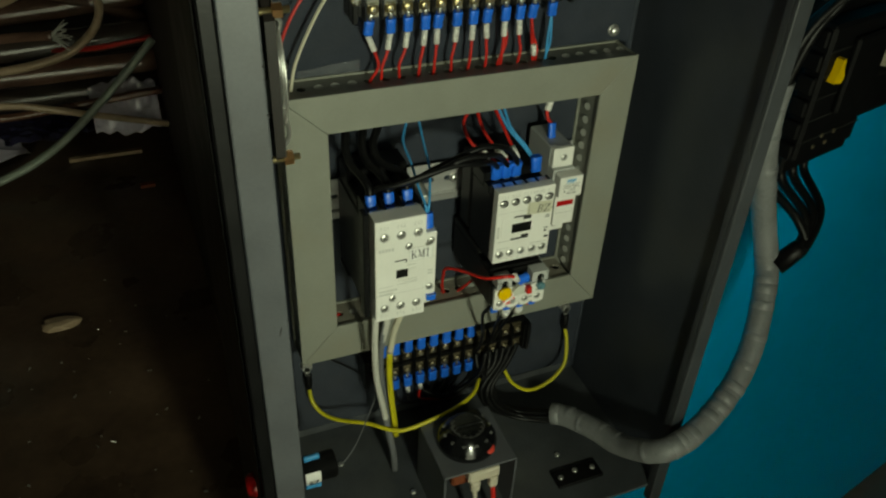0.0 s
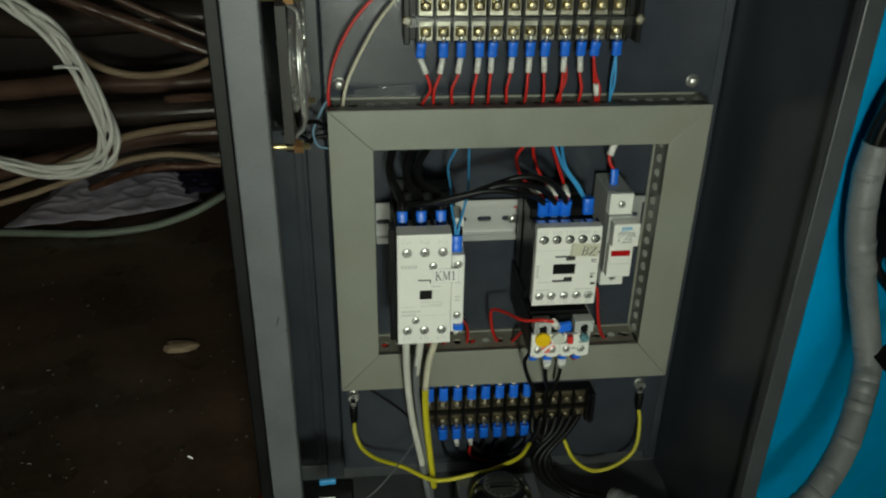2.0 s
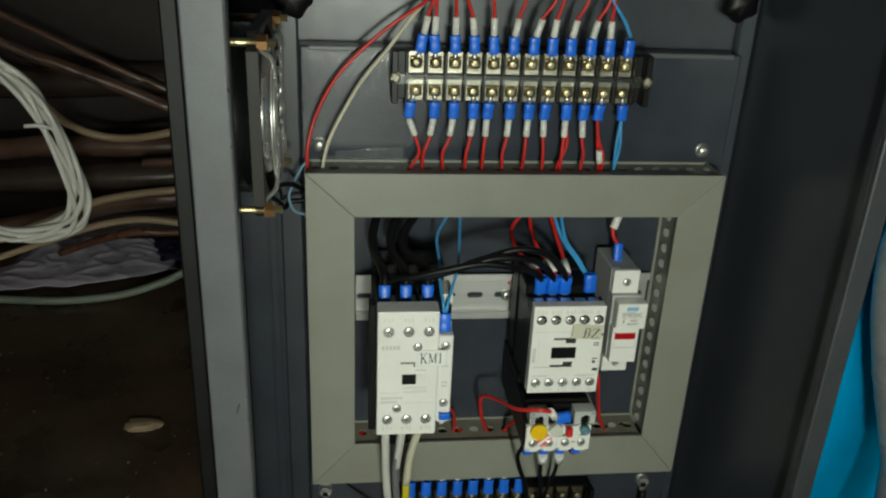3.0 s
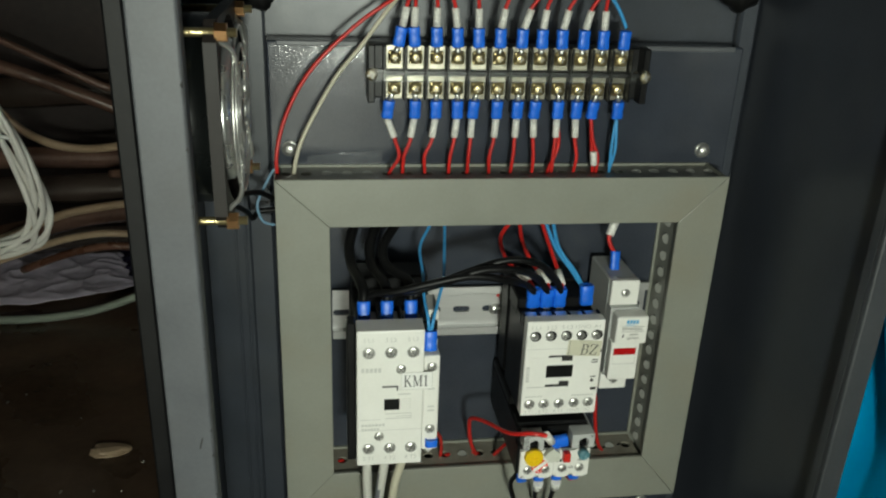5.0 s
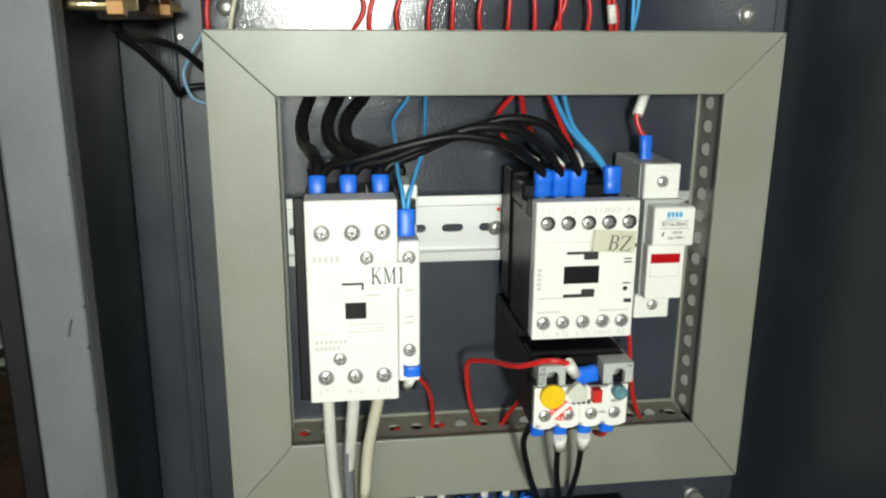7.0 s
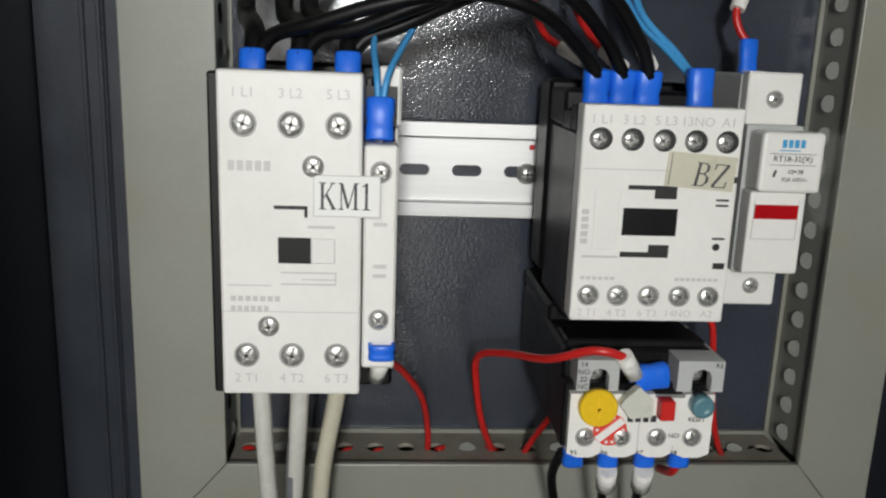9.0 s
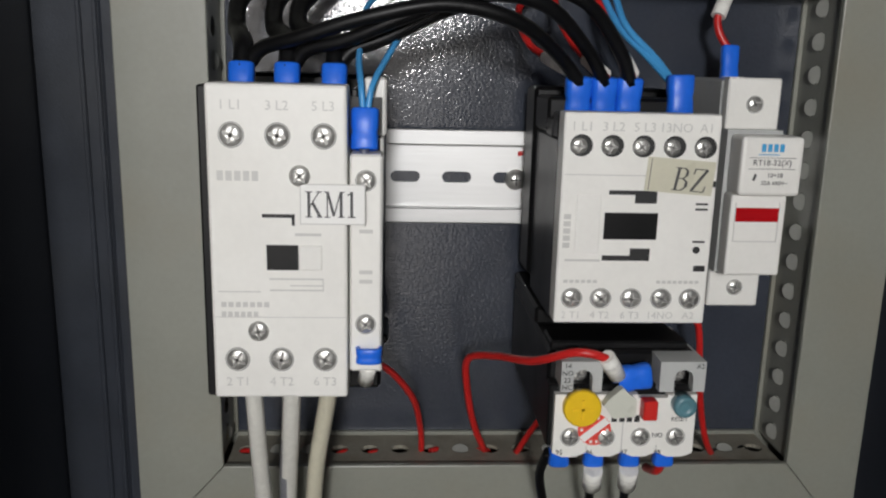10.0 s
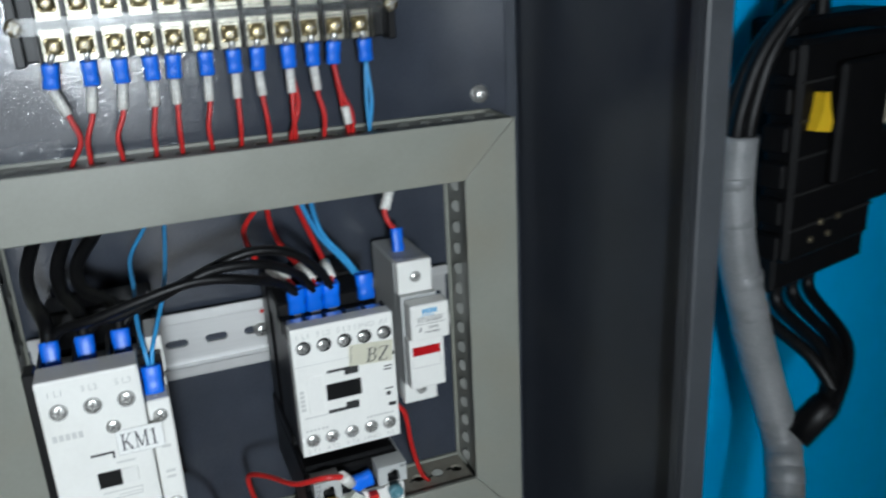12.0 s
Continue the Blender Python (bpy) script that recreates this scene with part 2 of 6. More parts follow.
def solid(name, bm, material, label, category, group="", kind="", loc=(0, 0, 0)):
    ob = new(name, finish(name, bm, material))
    ob.location = loc
    return tagged(ob, label, category, group, kind)


def letters(text, parent, x, z, y, size, material=None, name="lettering", turn=0.0, centre=True, narrow=1.0, thin=0.0):
    """Lettering that faces the front, raised a little from the surface at y."""
    cu = bpy.data.curves.new(name, "FONT")
    cu.body, cu.size, cu.extrude, cu.resolution_u = text, size, 0.00006, 2
    cu.offset = -thin
    cu.align_x = "CENTER" if centre else "LEFT"
    cu.align_y = "CENTER"
    tmp = bpy.data.objects.new("tmp", cu)
    me = bpy.data.meshes.new_from_object(tmp)
    bpy.data.objects.remove(tmp)
    bpy.data.curves.remove(cu)
    me.transform(Matrix.Translation(-root_of(parent).location) @ pose(x, y, z) @ pose(0, 0, 0, 0, turn, 0) @ pose(0, 0, 0, 90, 0, 0) @ Matrix.Diagonal((narrow, 1, 1, 1)))
    me.materials.clear()
    me.materials.append(material or M_INK)
    ob = new(name, me)
    ob.parent = parent
    return ob


# serif capitals as strokes: (x, z, x, z, width), in a box one high
SERIF = {
    "K": (0.62, ((0.14, 0.0, 0.14, 1.0, 0.10), (0.02, 0.02, 0.27, 0.02, 0.04), (0.02, 0.98, 0.27, 0.98, 0.04), (0.17, 0.40, 0.50, 0.97, 0.045), (0.27, 0.57, 0.54, 0.03, 0.105), (0.42, 0.02, 0.62, 0.02, 0.04), (0.40, 0.98, 0.60, 0.98, 0.04))),
    "M": (0.74, ((0.12, 0.0, 0.12, 1.0, 0.045), (0.02, 0.02, 0.22, 0.02, 0.04), (0.02, 0.98, 0.16, 0.98, 0.04), (0.13, 0.98, 0.36, 0.06, 0.095), (0.36, 0.06, 0.60, 0.98, 0.045), (0.62, 0.0, 0.62, 1.0, 0.10), (0.50, 0.02, 0.74, 0.02, 0.04), (0.58, 0.98, 0.74, 0.98, 0.04))),
    "1": (0.40, ((0.20, 0.0, 0.20, 1.0, 0.10), (0.06, 0.02, 0.34, 0.02, 0.04), (0.06, 0.86, 0.20, 0.96, 0.05))),
    "B": (0.60, ((0.14, 0.0, 0.14, 1.0, 0.10), (0.02, 0.02, 0.36, 0.02, 0.045), (0.02, 0.98, 0.34, 0.98, 0.045), (0.14, 0.53, 0.36, 0.53, 0.045), (0.34, 0.98, 0.45, 0.88, 0.06), (0.46, 0.90, 0.46, 0.64, 0.09), (0.45, 0.64, 0.34, 0.53, 0.06), (0.36, 0.53, 0.49, 0.41, 0.06), (0.50, 0.42, 0.50, 0.15, 0.10), (0.49, 0.15, 0.35, 0.02, 0.06))),
    "Z": (0.58, ((0.06, 0.98, 0.52, 0.98, 0.045), (0.07, 0.98, 0.05, 0.76, 0.05), (0.51, 0.97, 0.08, 0.03, 0.105), (0.05, 0.02, 0.54, 0.02, 0.045), (0.53, 0.02, 0.56, 0.26, 0.05))),
}


def serif_word(text, parent, x, z, y, height, width, material, turn=0.0, lean=0.0):
    """Printed serif capitals that face the front, centred on x and z, fitted into width."""
    total = sum(SERIF[c][0] for c in text) + 0.06 * (len(text) - 1)
    k = width / (total * height)
    c, d = math.cos(radians(turn)), math.sin(radians(turn))
    bm, at, i = bm_new(), -total / 2, 0
    for ch in text:
        for x0, z0, x1, z1, w in SERIF[ch][1]:
            a, b = Vector((x0, z0)), Vector((x1, z1))
            n = Vector((a.y - b.y, b.x - a.x)).normalized() * (w / 2)
            quad = []
            for p in (a + n, a - n, b - n, b + n):
                px, pz = (at + p.x) * k * height + lean * (p.y - 0.5) * height, (p.y - 0.5) * height
                quad.append((x + px * c + pz * d, z - px * d + pz * c))
            i += 1
            prism(bm, quad, y - 0.00002 - 0.000006 * (i % 7), y + 0.00004)
        at += SERIF[ch][0] + 0.06
    return part("lettering", bm, material, parent)


def screw(parent, x, y, z, r, slot="cross", name="screw", material=None):
    """A domed screw head that faces the front, with a cross slot."""
    bm = bm_new()
    lathe(bm, (x, y + 0.0012, z), (0, -1, 0), [(0, r), (0.0006, r), (0.0011, r * 0.82), (0.0014, r * 0.4)], 20)
    sc = part(name, bm, material or M_STEEL, parent)
    if parent.parent is None:
        a = random.uniform(0, 1.5)
        w, ln = r * 0.13, r * 0.72
        bm = bm_new()
        for t in ((a, a + math.pi / 2) if slot == "cross" else (a,)):
            c, d = math.cos(t), math.sin(t)
            prism(bm, [(x + p * c - q * d, z + p * d + q * c) for p, q in ((-ln, -w), (ln, -w), (ln, w), (-ln, w))], y - 0.0004, y + 0.0004)
        part("slot", bm, M_SLOT, sc)
    return sc


def part(name, bm, material, parent, label=""):
    """Links a bmesh, given in world places, as one mesh object under a thing or a part."""
    bmesh.ops.translate(bm, verts=bm.verts[:], vec=-root_of(parent).location)
    ob = new(name, finish(name, bm, material))
    ob.parent = parent
    return tagged(ob, label) if label else ob


P = 0.525  # front of the mounting panel

# ---- room and machine ----
ROOM = [
    ("floor", (-2.6, 2.6, -2.4, 2.6, -0.05, 0.0), "dusty grey concrete floor of the machine room", "floor"),
    ("ceiling", (-2.6, 2.6, -2.4, 2.6, 2.8, 2.85), "plain grey ceiling of the machine room", "ceiling"),
    ("wall_north", (-2.6, 2.6, 2.55, 2.6, 0.0, 2.8), "grubby grey painted wall behind the machine", "wall"),
    ("wall_west", (-2.6, -2.55, -2.35, 2.55, 0.0, 2.8), "grubby grey painted wall of the machine room", "wall"),
    ("wall_east", (2.55, 2.6, -2.35, 2.55, 0.0, 2.8), "grubby grey painted wall of the machine room", "wall"),
]
for name, b, label, cat in ROOM:
    solid(name, box(bm_new(), *b), M_ROOM, label, cat, kind="structure")

# Unseen wall; its doorway is added so that fill light reaches the machine.
bm = bm_new()
box(bm, -2.6, -0.9, -2.4, -2.35, 0.0, 2.8)
box(bm, 0.4, 2.6, -2.4, -2.35, 0.0, 2.8)
box(bm, -0.9, 0.4, -2.4, -2.35, 2.1, 2.8)
solid("wall_south", bm, M_ROOM, "grubby grey painted wall, unseen, with a doorway added for fill light", "wall", kind="structure")

solid("machine_base", box(bm_new(), -1.05, 0.375, 0.40, 1.62, 0.0, 0.612, 0.01), M_OIL, "dark oily steel base of the machine", "machine base", kind="structure")


def sheet(name, bm, material, label, cat):
    return solid(name, bm, material, label, cat, kind="structure")


# machine compartment beside the cabinet
bm = bm_new()
bmesh.ops.create_grid(bm, x_segments=90, y_segments=110, size=0.5)
for v in bm.verts:
    x, y = -0.48 + v.co.x * 1.08, 1.0 + v.co.y * 1.24
    p = Vector((x, y, 0))
    z = 0.643 + 0.005 * noise.noise(p * 5) + 0.003 * noise.noise(p * 17)
    v.co = Vector((x, y, z))
for f in bm.faces:
    f.smooth = True
sheet("ground", bm, M_OIL, "dark brown oily steel floor pan with dirt", "floor pan")
sheet("wall_1", box(bm_new(), -1.05, 0.375, 1.58, 1.62, 0.612, 1.8), M_GRIME, "black grimy rear wall of the machine compartment", "wall")
sheet("wall_2", box(bm_new(), -1.05, -1.01, 0.40, 1.58, 0.612, 1.8), M_GRIME, "black grimy side wall of the machine compartment", "wall")
sheet("wall_3", box(bm_new(), 0.054, 0.07, 0.56, 1.58, 0.62, 1.8), M_GRIME, "black grimy partition behind the cabinet", "wall")
sheet("ceiling_1", box(bm_new(), -1.05, 0.375, 0.552, 1.62, 1.8, 1.82), M_GRIME, "black underside of the machine's top", "ceiling")

# cabinet shell
bm = bm_new()
fy0, fy1, fz0, fz1 = 0.4065, 0.4945, 1.095, 1.183
box(bm, 0.0465, 0.0495, 0.389, fy0, 0.70, 1.5)
box(bm, 0.0465, 0.0495, fy1, 0.549, 0.70, 1.5)
box(bm, 0.0465, 0.0495, fy0, fy1, 0.70, fz0)
box(bm, 0.0465, 0.0495, fy0, fy1, fz1, 1.5)
wl = sheet("wall_left", bm, M_SIDE, "dark grey painted steel cabinet side with a fan opening", "cabinet wall")
bm = bm_new()
box(bm, 0.0503, 0.0695, 0.3830, 0.3860, 0.70, 1.5, 0.001, 2)
box(bm, 0.0675, 0.0695, 0.3860, 0.395, 0.70, 1.5)
tagged(part("front_flange", bm, M_EDGE, wl), "lighter grey folded front edge with chipped paint")
# chips and nicks in the flange's paint
bm = bm_new()
prism(bm, [(0.0633, 0.9945), (0.0638, 0.9945), (0.0653, 1.000), (0.0651, 1.001), (0.0641, 0.9985)], 0.3826, 0.3832)
for k in range(9):
    z = 0.8 + 0.4 * random.random()
    w = 0.0004 + 0.0007 * random.random()
    prism(bm, [(0.0694 - w, z), (0.0696, z - w), (0.0696, z + w * 1.6)], 0.3826, 0.3833)
part("paint_chip", bm, M_INK, wl, "dark nicks in the paint of the edge")
part("gasket", box(bm_new(), 0.0420, 0.0501, 0.3845, 0.3885, 0.70, 1.5, 0.001), M_RUBBER, wl, "black rubber gasket behind the edge")
sheet("wall_outer", box(bm_new(), 0.0405, 0.0418, 0.395, 0.56, 0.632, 1.5, 0.0003), M_BLACK, "black outer skin beside the cabinet", "cabinet wall")

bm = bm_new()
box(bm, 0.3865, 0.3895, 0.381, 0.549, 0.70, 1.5)
wr = sheet("wall_right", bm, M_SIDE, "dark grey painted steel cabinet side", "cabinet wall")
bm = bm_new()
box(bm, 0.3805, 0.3925, 0.377, 0.3805, 0.70, 1.5, 0.001, 2)
box(bm, 0.3805, 0.3822, 0.3805, 0.386, 0.70, 1.5)
part("front_flange", bm, M_RIM, wr, "grey folded front edge")
bm = bm_new()
box(bm, 0.0500, 0.3895, 0.545, 0.549, 0.70, 1.5)
# rolled ribs in both rear corners
for x in (0.0675, 0.0735):
    box(bm, x - 0.0009, x + 0.0009, 0.5435, 0.545, 0.722, 1.5, 0.0004)
box(bm, 0.0765, 0.0915, 0.538, 0.545, 0.722, 1.5, 0.0015)
box(bm, 0.375, 0.3865, 0.538, 0.545, 0.722, 1.5, 0.0015)
sheet("wall_back", bm, M_SIDE, "dark grey textured painted steel cabinet back", "cabinet wall")
bm = bm_new()
box(bm, 0.048, 0.3895, 0.384, 0.549, 0.714, 0.718)
box(bm, 0.0515, 0.386, 0.541, 0.545, 0.718, 0.735, 0.001)
sf = sheet("shelf_bottom", bm, M_BOTTOM, "dusty dark grey painted cabinet bottom plate", "cabinet floor")
sheet("ceiling_2", box(bm_new(), 0.048, 0.3895, 0.377, 0.549, 1.5, 1.504), M_PAINT, "dark grey painted cabinet top", "ceiling")

# mounting panel with a folded top edge
mp = thing("mounting_panel", (0.235, P, 0.79), "dark grey textured steel mounting panel screwed to the cabinet back", "mounting panel", kind="structure")
bm = bm_new()
box(bm, 0.0925, 0.3735, P, P + 0.003, 0.745, 1.16, 0.0012, 2)
part("plate", bm, M_PAINT, mp)
bm = bm_new()
box(bm, 0.0925, 0.3735, P + 0.003, P + 0.0195, 1.1575, 1.1598)
box(bm, 0.0925, 0.3735, P + 0.003, P + 0.0195, 0.745, 0.747)
part("return_edge", bm, M_PAINT, mp)
bm = bm_new()
box(bm, 0.098, 0.368, P - 0.0005, P + 0.0008, 1.1572, 1.1602, 0.0006, 2)
# The fold's bright highlight is put in as a lighter grey strip.
part("folded_edge", bm, M_EDGE, mp, "folded top edge in lighter grey for its highlight")


def panel_screw(x, z):
    sc = thing("panel_screw", (x, P, z), "shiny zinc plated panel screw with washer", "screw", "screws of the mounting panel")
    bm = lathe(bm_new(), (x, P, z), (0, -1, 0), [(0, 0.0047), (0.0006, 0.0047), (0.0010, 0.0043)], 20)
    part("washer", bm, M_STEEL, sc)
    bm = lathe(bm_new(), (x, P - 0.001, z), (0, -1, 0), [(0, 0.0042), (0.0012, 0.0042), (0.0026, 0.0034), (0.0033, 0.0016), (0.0034, 0.0004)], 18)
    part("head", bm, M_STEEL, sc)
    bm = bm_new()
    box(bm, x - 0.0015, x + 0.0015, P - 0.0046, P - 0.0035, z - 0.0003, z + 0.0003)
    box(bm, x - 0.0003, x + 0.0003, P - 0.0045, P - 0.0035, z - 0.0015, z + 0.0015)
    part("cross_slot", bm, M_SLOT, sc)
    return sc


for x, z in ((0.1035, 1.0985), (0.357, 1.097), (0.1035, 0.8275), (0.3535, 0.825)):
    panel_screw(x, z)

# a strip of clear tape left on the panel, wrinkled at one end
bm = bm_new()
bmesh.ops.create_grid(bm, x_segments=60, y_segments=24, size=0.5)
for v in bm.verts:
    u, w = v.co.x + 0.5, v.co.y + 0.5
    wr_ = max(0.0, 1 - abs(u - 0.88) * 6)
    lift = 0.00035 + (0.0016 * wr_ + 0.0002) * abs(noise.noise(Vector((u * 26, w * 5, 1)))) + 0.0003 * abs(noise.noise(Vector((u * 9, w * 9, 4))))
    v.co = Vector((0.1135 + 0.0435 * u + 0.001 * noise.noise(Vector((w * 8, 0, 3))), P - lift, 1.0792 + 0.0185 * w * (0.8 + 0.2 * u) + 0.0008 * noise.noise(Vector((u * 8, 5, 3)))))
for f in bm.faces:
    f.smooth = True
M_CLEARTAPE = mat("cloudy clear tape", (0.40, 0.41, 0.42), 0.14, var=0.5, scale=120, bump=0.5, bscale=260, depth=0.0006, rvar=0.1)
M_CLEARTAPE.node_tree.nodes["Principled BSDF"].inputs["Alpha"].default_value = 0.20
tp = solid("adhesive_tape", bm, M_CLEARTAPE, "strip of wrinkled clear tape stuck on the mounting panel", "adhesive tape")
tp.visible_shadow = False

# small bolt in the cabinet back beside the fan
bo = thing("bolt", (0.080, 0.545, 1.085), "small bright bolt in the cabinet back", "bolt")
part("head", lathe(bm_new(), (0.080, 0.545, 1.085), (0, -1, 0), [(0, 0.0030), (0.003, 0.0030), (0.0032, 0.0018), (0.009, 0.0018), (0.0094, 0.0012)], 12), M_STEEL, bo)

# round black lobed knobs high on the cabinet back
for x, y, z in ((0.0885, 0.538, 1.1870), (0.3720, 0.545, 1.1915)):
    bf = lathe(bm_new(), (x, y, z), (0, -1, 0), [(0, 0.0105), (0.004, 0.0118), (0.009, 0.0120), (0.012, 0.0100), (0.014, 0.006), (0.0148, 0.001)], 28)
    for v in bf.verts:
        a = math.atan2(v.co.z - z, v.co.x - x)
        k = 1 + 0.09 * math.cos(6 * a + x * 9)
        v.co.x, v.co.z = x + (v.co.x - x) * k, z + (v.co.z - z) * k
    solid("rubber_buffer", bf, M_RUBBER, "round black lobed rubber buffer on the cabinet back", "buffer", "buffers on the cabinet back")

# ---- wiring duct frame ----
OX0, OX1, OZ0, OZ1 = 0.0955, 0.3625, 0.8555, 1.0890
IX0, IX1, IZ0, IZ1 = 0.1255, 0.3345, 0.8890, 1.0605
F0, F1 = 0.4945, 0.4968


def duct(quad, inner, outer, label):
    """One mitred length of duct: a cover and two holed side walls (origin, direction, length)."""
    cx, cz = sum(q[0] for q in quad) / 4, sum(q[1] for q in quad) / 4
    d = thing("wire_duct", (cx, P, cz), label, "wiring duct", "ducts of the frame")
    bm = prism(bm_new(), quad, F0, F1)
    bmesh.ops.bevel(bm, geom=[e for e in bm.edges if abs(e.verts[0].co.y - F0) < 1e-6 and abs(e.verts[1].co.y - F0) < 1e-6], offset=0.0004, segments=2, profile=0.5, affect="EDGES")
    part("cover", bm, M_DUCT, d)
    part("base", prism(bm_new(), quad, P - 0.0018, P - 0.0003), M_DUCT, d)
    for name, (o, u, length, thick) in (("inner_side", inner), ("outer_side", outer)):
        bm = holed(bm_new(), (o[0], F1, o[1]), (u[0], 0, u[1]), (0, 1, 0), length, P - F1, max(3, round(length / 0.0118)), 0.0034, thick)
        part(name, bm, M_DUCT, d)
    return d


# Duct plastic made paler; the torchlight on the discs is in the colour.
M_KNOCK = mat("lit duct plastic", (0.40, 0.405, 0.37), 0.35, var=0.1)
M_DUST = mat("brown dusty plastic", (0.28, 0.26, 0.21), 0.6, var=0.2, grime=(0.15, 0.12, 0.08), amount=0.5, gscale=60, bump=0.5, bscale=700)


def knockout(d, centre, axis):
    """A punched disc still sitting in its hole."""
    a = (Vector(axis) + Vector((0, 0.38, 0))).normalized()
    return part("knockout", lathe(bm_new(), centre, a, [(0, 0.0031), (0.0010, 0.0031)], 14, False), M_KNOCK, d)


g = 0.0001
W, H = IX1 - IX0, IZ1 - IZ0
top_duct = duct([(OX0 + g, OZ1), (OX1 - g, OZ1), (IX1 - g, IZ1), (IX0 + g, IZ1)], ((IX0, IZ1 + 0.0015), (1, 0), W, 0.0014), ((OX0, OZ1 - 0.0015), (1, 0), OX1 - OX0, -0.0014), "grey green plastic wiring duct with wires passing through its holes")
low_duct = duct([(IX0 + g, IZ0), (IX1 - g, IZ0), (OX1 - g, OZ0), (OX0 + g, OZ0)], ((IX0, IZ0 - 0.0015), (1, 0), W, -0.0014), ((OX0, OZ0 + 0.0015), (1, 0), OX1 - OX0, 0.0014), "grey green plastic wiring duct with dusty holed side")
left_duct = duct([(OX0, OZ0 + g), (OX0, OZ1 - g), (IX0, IZ1 - g), (IX0, IZ0 + g)], ((IX0 - 0.0015, IZ0), (0, 1), H, 0.0014), ((OX0 + 0.0015, OZ0), (0, 1), OZ1 - OZ0, -0.0014), "grey green upright plastic wiring duct with a dark nick")
right_duct = duct([(IX1, IZ0 + g), (IX1, IZ1 - g), (OX1, OZ1 - g), (OX1, OZ0 + g)], ((IX1 + 0.0015, IZ0), (0, 1), H, -0.0014), ((OX1 - 0.0015, OZ0), (0, 1), OZ1 - OZ0, 0.0014), "grey green upright plastic wiring duct with round holes")

YM = (F1 + P) / 2
for o in low_duct.children:
    if o.name.startswith("inner_side"):
        o.data.materials[0] = M_DUST
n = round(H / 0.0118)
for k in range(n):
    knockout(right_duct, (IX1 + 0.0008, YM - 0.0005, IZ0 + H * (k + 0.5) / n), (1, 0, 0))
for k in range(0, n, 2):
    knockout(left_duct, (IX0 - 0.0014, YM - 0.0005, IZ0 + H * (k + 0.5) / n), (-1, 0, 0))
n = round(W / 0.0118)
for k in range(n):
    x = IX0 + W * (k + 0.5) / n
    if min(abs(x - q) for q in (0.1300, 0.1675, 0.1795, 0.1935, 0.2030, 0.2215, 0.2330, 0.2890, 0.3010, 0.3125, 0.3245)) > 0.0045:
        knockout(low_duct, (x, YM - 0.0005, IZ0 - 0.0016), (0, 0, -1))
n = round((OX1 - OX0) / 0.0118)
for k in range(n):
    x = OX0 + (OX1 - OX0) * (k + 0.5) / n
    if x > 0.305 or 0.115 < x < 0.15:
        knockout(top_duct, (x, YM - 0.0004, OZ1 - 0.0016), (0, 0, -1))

# ---- rail ----
rail = thing("mounting_rail", (0.23, P, 0.991), "bright aluminium slotted mounting rail on the panel", "mounting rail")
RX0, RX1, RZ0, RZ1 = 0.1265, 0.3325, 0.9750, 1.0094
bm = bm_new()
for z0, z1 in ((RZ0, RZ0 + 0.0055), (RZ1 - 0.0055, RZ1)):
    box(bm, RX0, RX1, P - 0.0065, P - 0.0052, z0, z1, 0.0003)
for z in (RZ0 + 0.0045, RZ1 - 0.0055):
    box(bm, RX0, RX1, P - 0.0054, P - 0.0002, z, z + 0.001)
part("flange", bm, M_ALU, rail)
# slotted web, built of strips round the slots
bm = bm_new()
zc, hw, sh = 0.9915, 0.0055, 0.0021
y0, y1 = P - 0.0016, P - 0.0003
za, zb = RZ0 + 0.0045, RZ1 - 0.0045
box(bm, RX0, RX1, y0, y1, za, zc - sh)
box(bm, RX0, RX1, y0, y1, zc + sh, zb)
xs = [0.1900 + 0.0192 * (k - 3) for k in range(11) if 0.1900 + 0.0192 * (k - 3) < RX1 - 0.008]
edges = [RX0] + [e for c in xs for e in (c - hw, c + hw)] + [RX1]
for a, b in zip(edges[::2], edges[1::2]):
    arc = [(sh * (1 - math.cos(t)), sh * math.sin(t)) for t in [math.pi / 2 * (k / 4 - 1) for k in range(9)]]
    right = [(b, zc - sh), (b, zc + sh)] if b >= RX1 else [(b + dx, zc + dz) for dx, dz in arc]
    left = [(a, zc + sh), (a, zc - sh)] if a <= RX0 else [(a - dx, zc - dz) for dx, dz in arc]
    prism(bm, right + left, y0, y1)
part("web", bm, M_ALU, rail)
part("paint_mark", box(bm_new(), 0.2318, 0.2338, P - 0.0021, P - 0.0015, 0.9998, 1.0016, 0.0003), M_RED, rail, "small red paint mark")
bm = lathe(bm_new(), (0.2313, P - 0.001, 0.991), (0, -1, 0), [(0, 0.0039), (0.0014, 0.0039), (0.0027, 0.0030), (0.0033, 0.001)], 18)
part("rail_screw", bm, M_STEEL, rail, "cross-head screw of the rail")
bm = bm_new()
box(bm, 0.2293, 0.2333, P - 0.0047, P - 0.0034, 0.9907, 0.9913)
box(bm, 0.2310, 0.2316, P - 0.0047, P - 0.0034, 0.9890, 0.9930)
part("cross_slot", bm, M_INK, rail)


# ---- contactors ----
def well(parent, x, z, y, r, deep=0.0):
    """A screw on a flat disc coloured like a shaded recess, black where deep."""
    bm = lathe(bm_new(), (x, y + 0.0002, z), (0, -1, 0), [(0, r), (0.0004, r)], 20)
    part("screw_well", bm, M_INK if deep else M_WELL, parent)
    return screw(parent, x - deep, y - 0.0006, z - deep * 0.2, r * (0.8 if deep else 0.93))


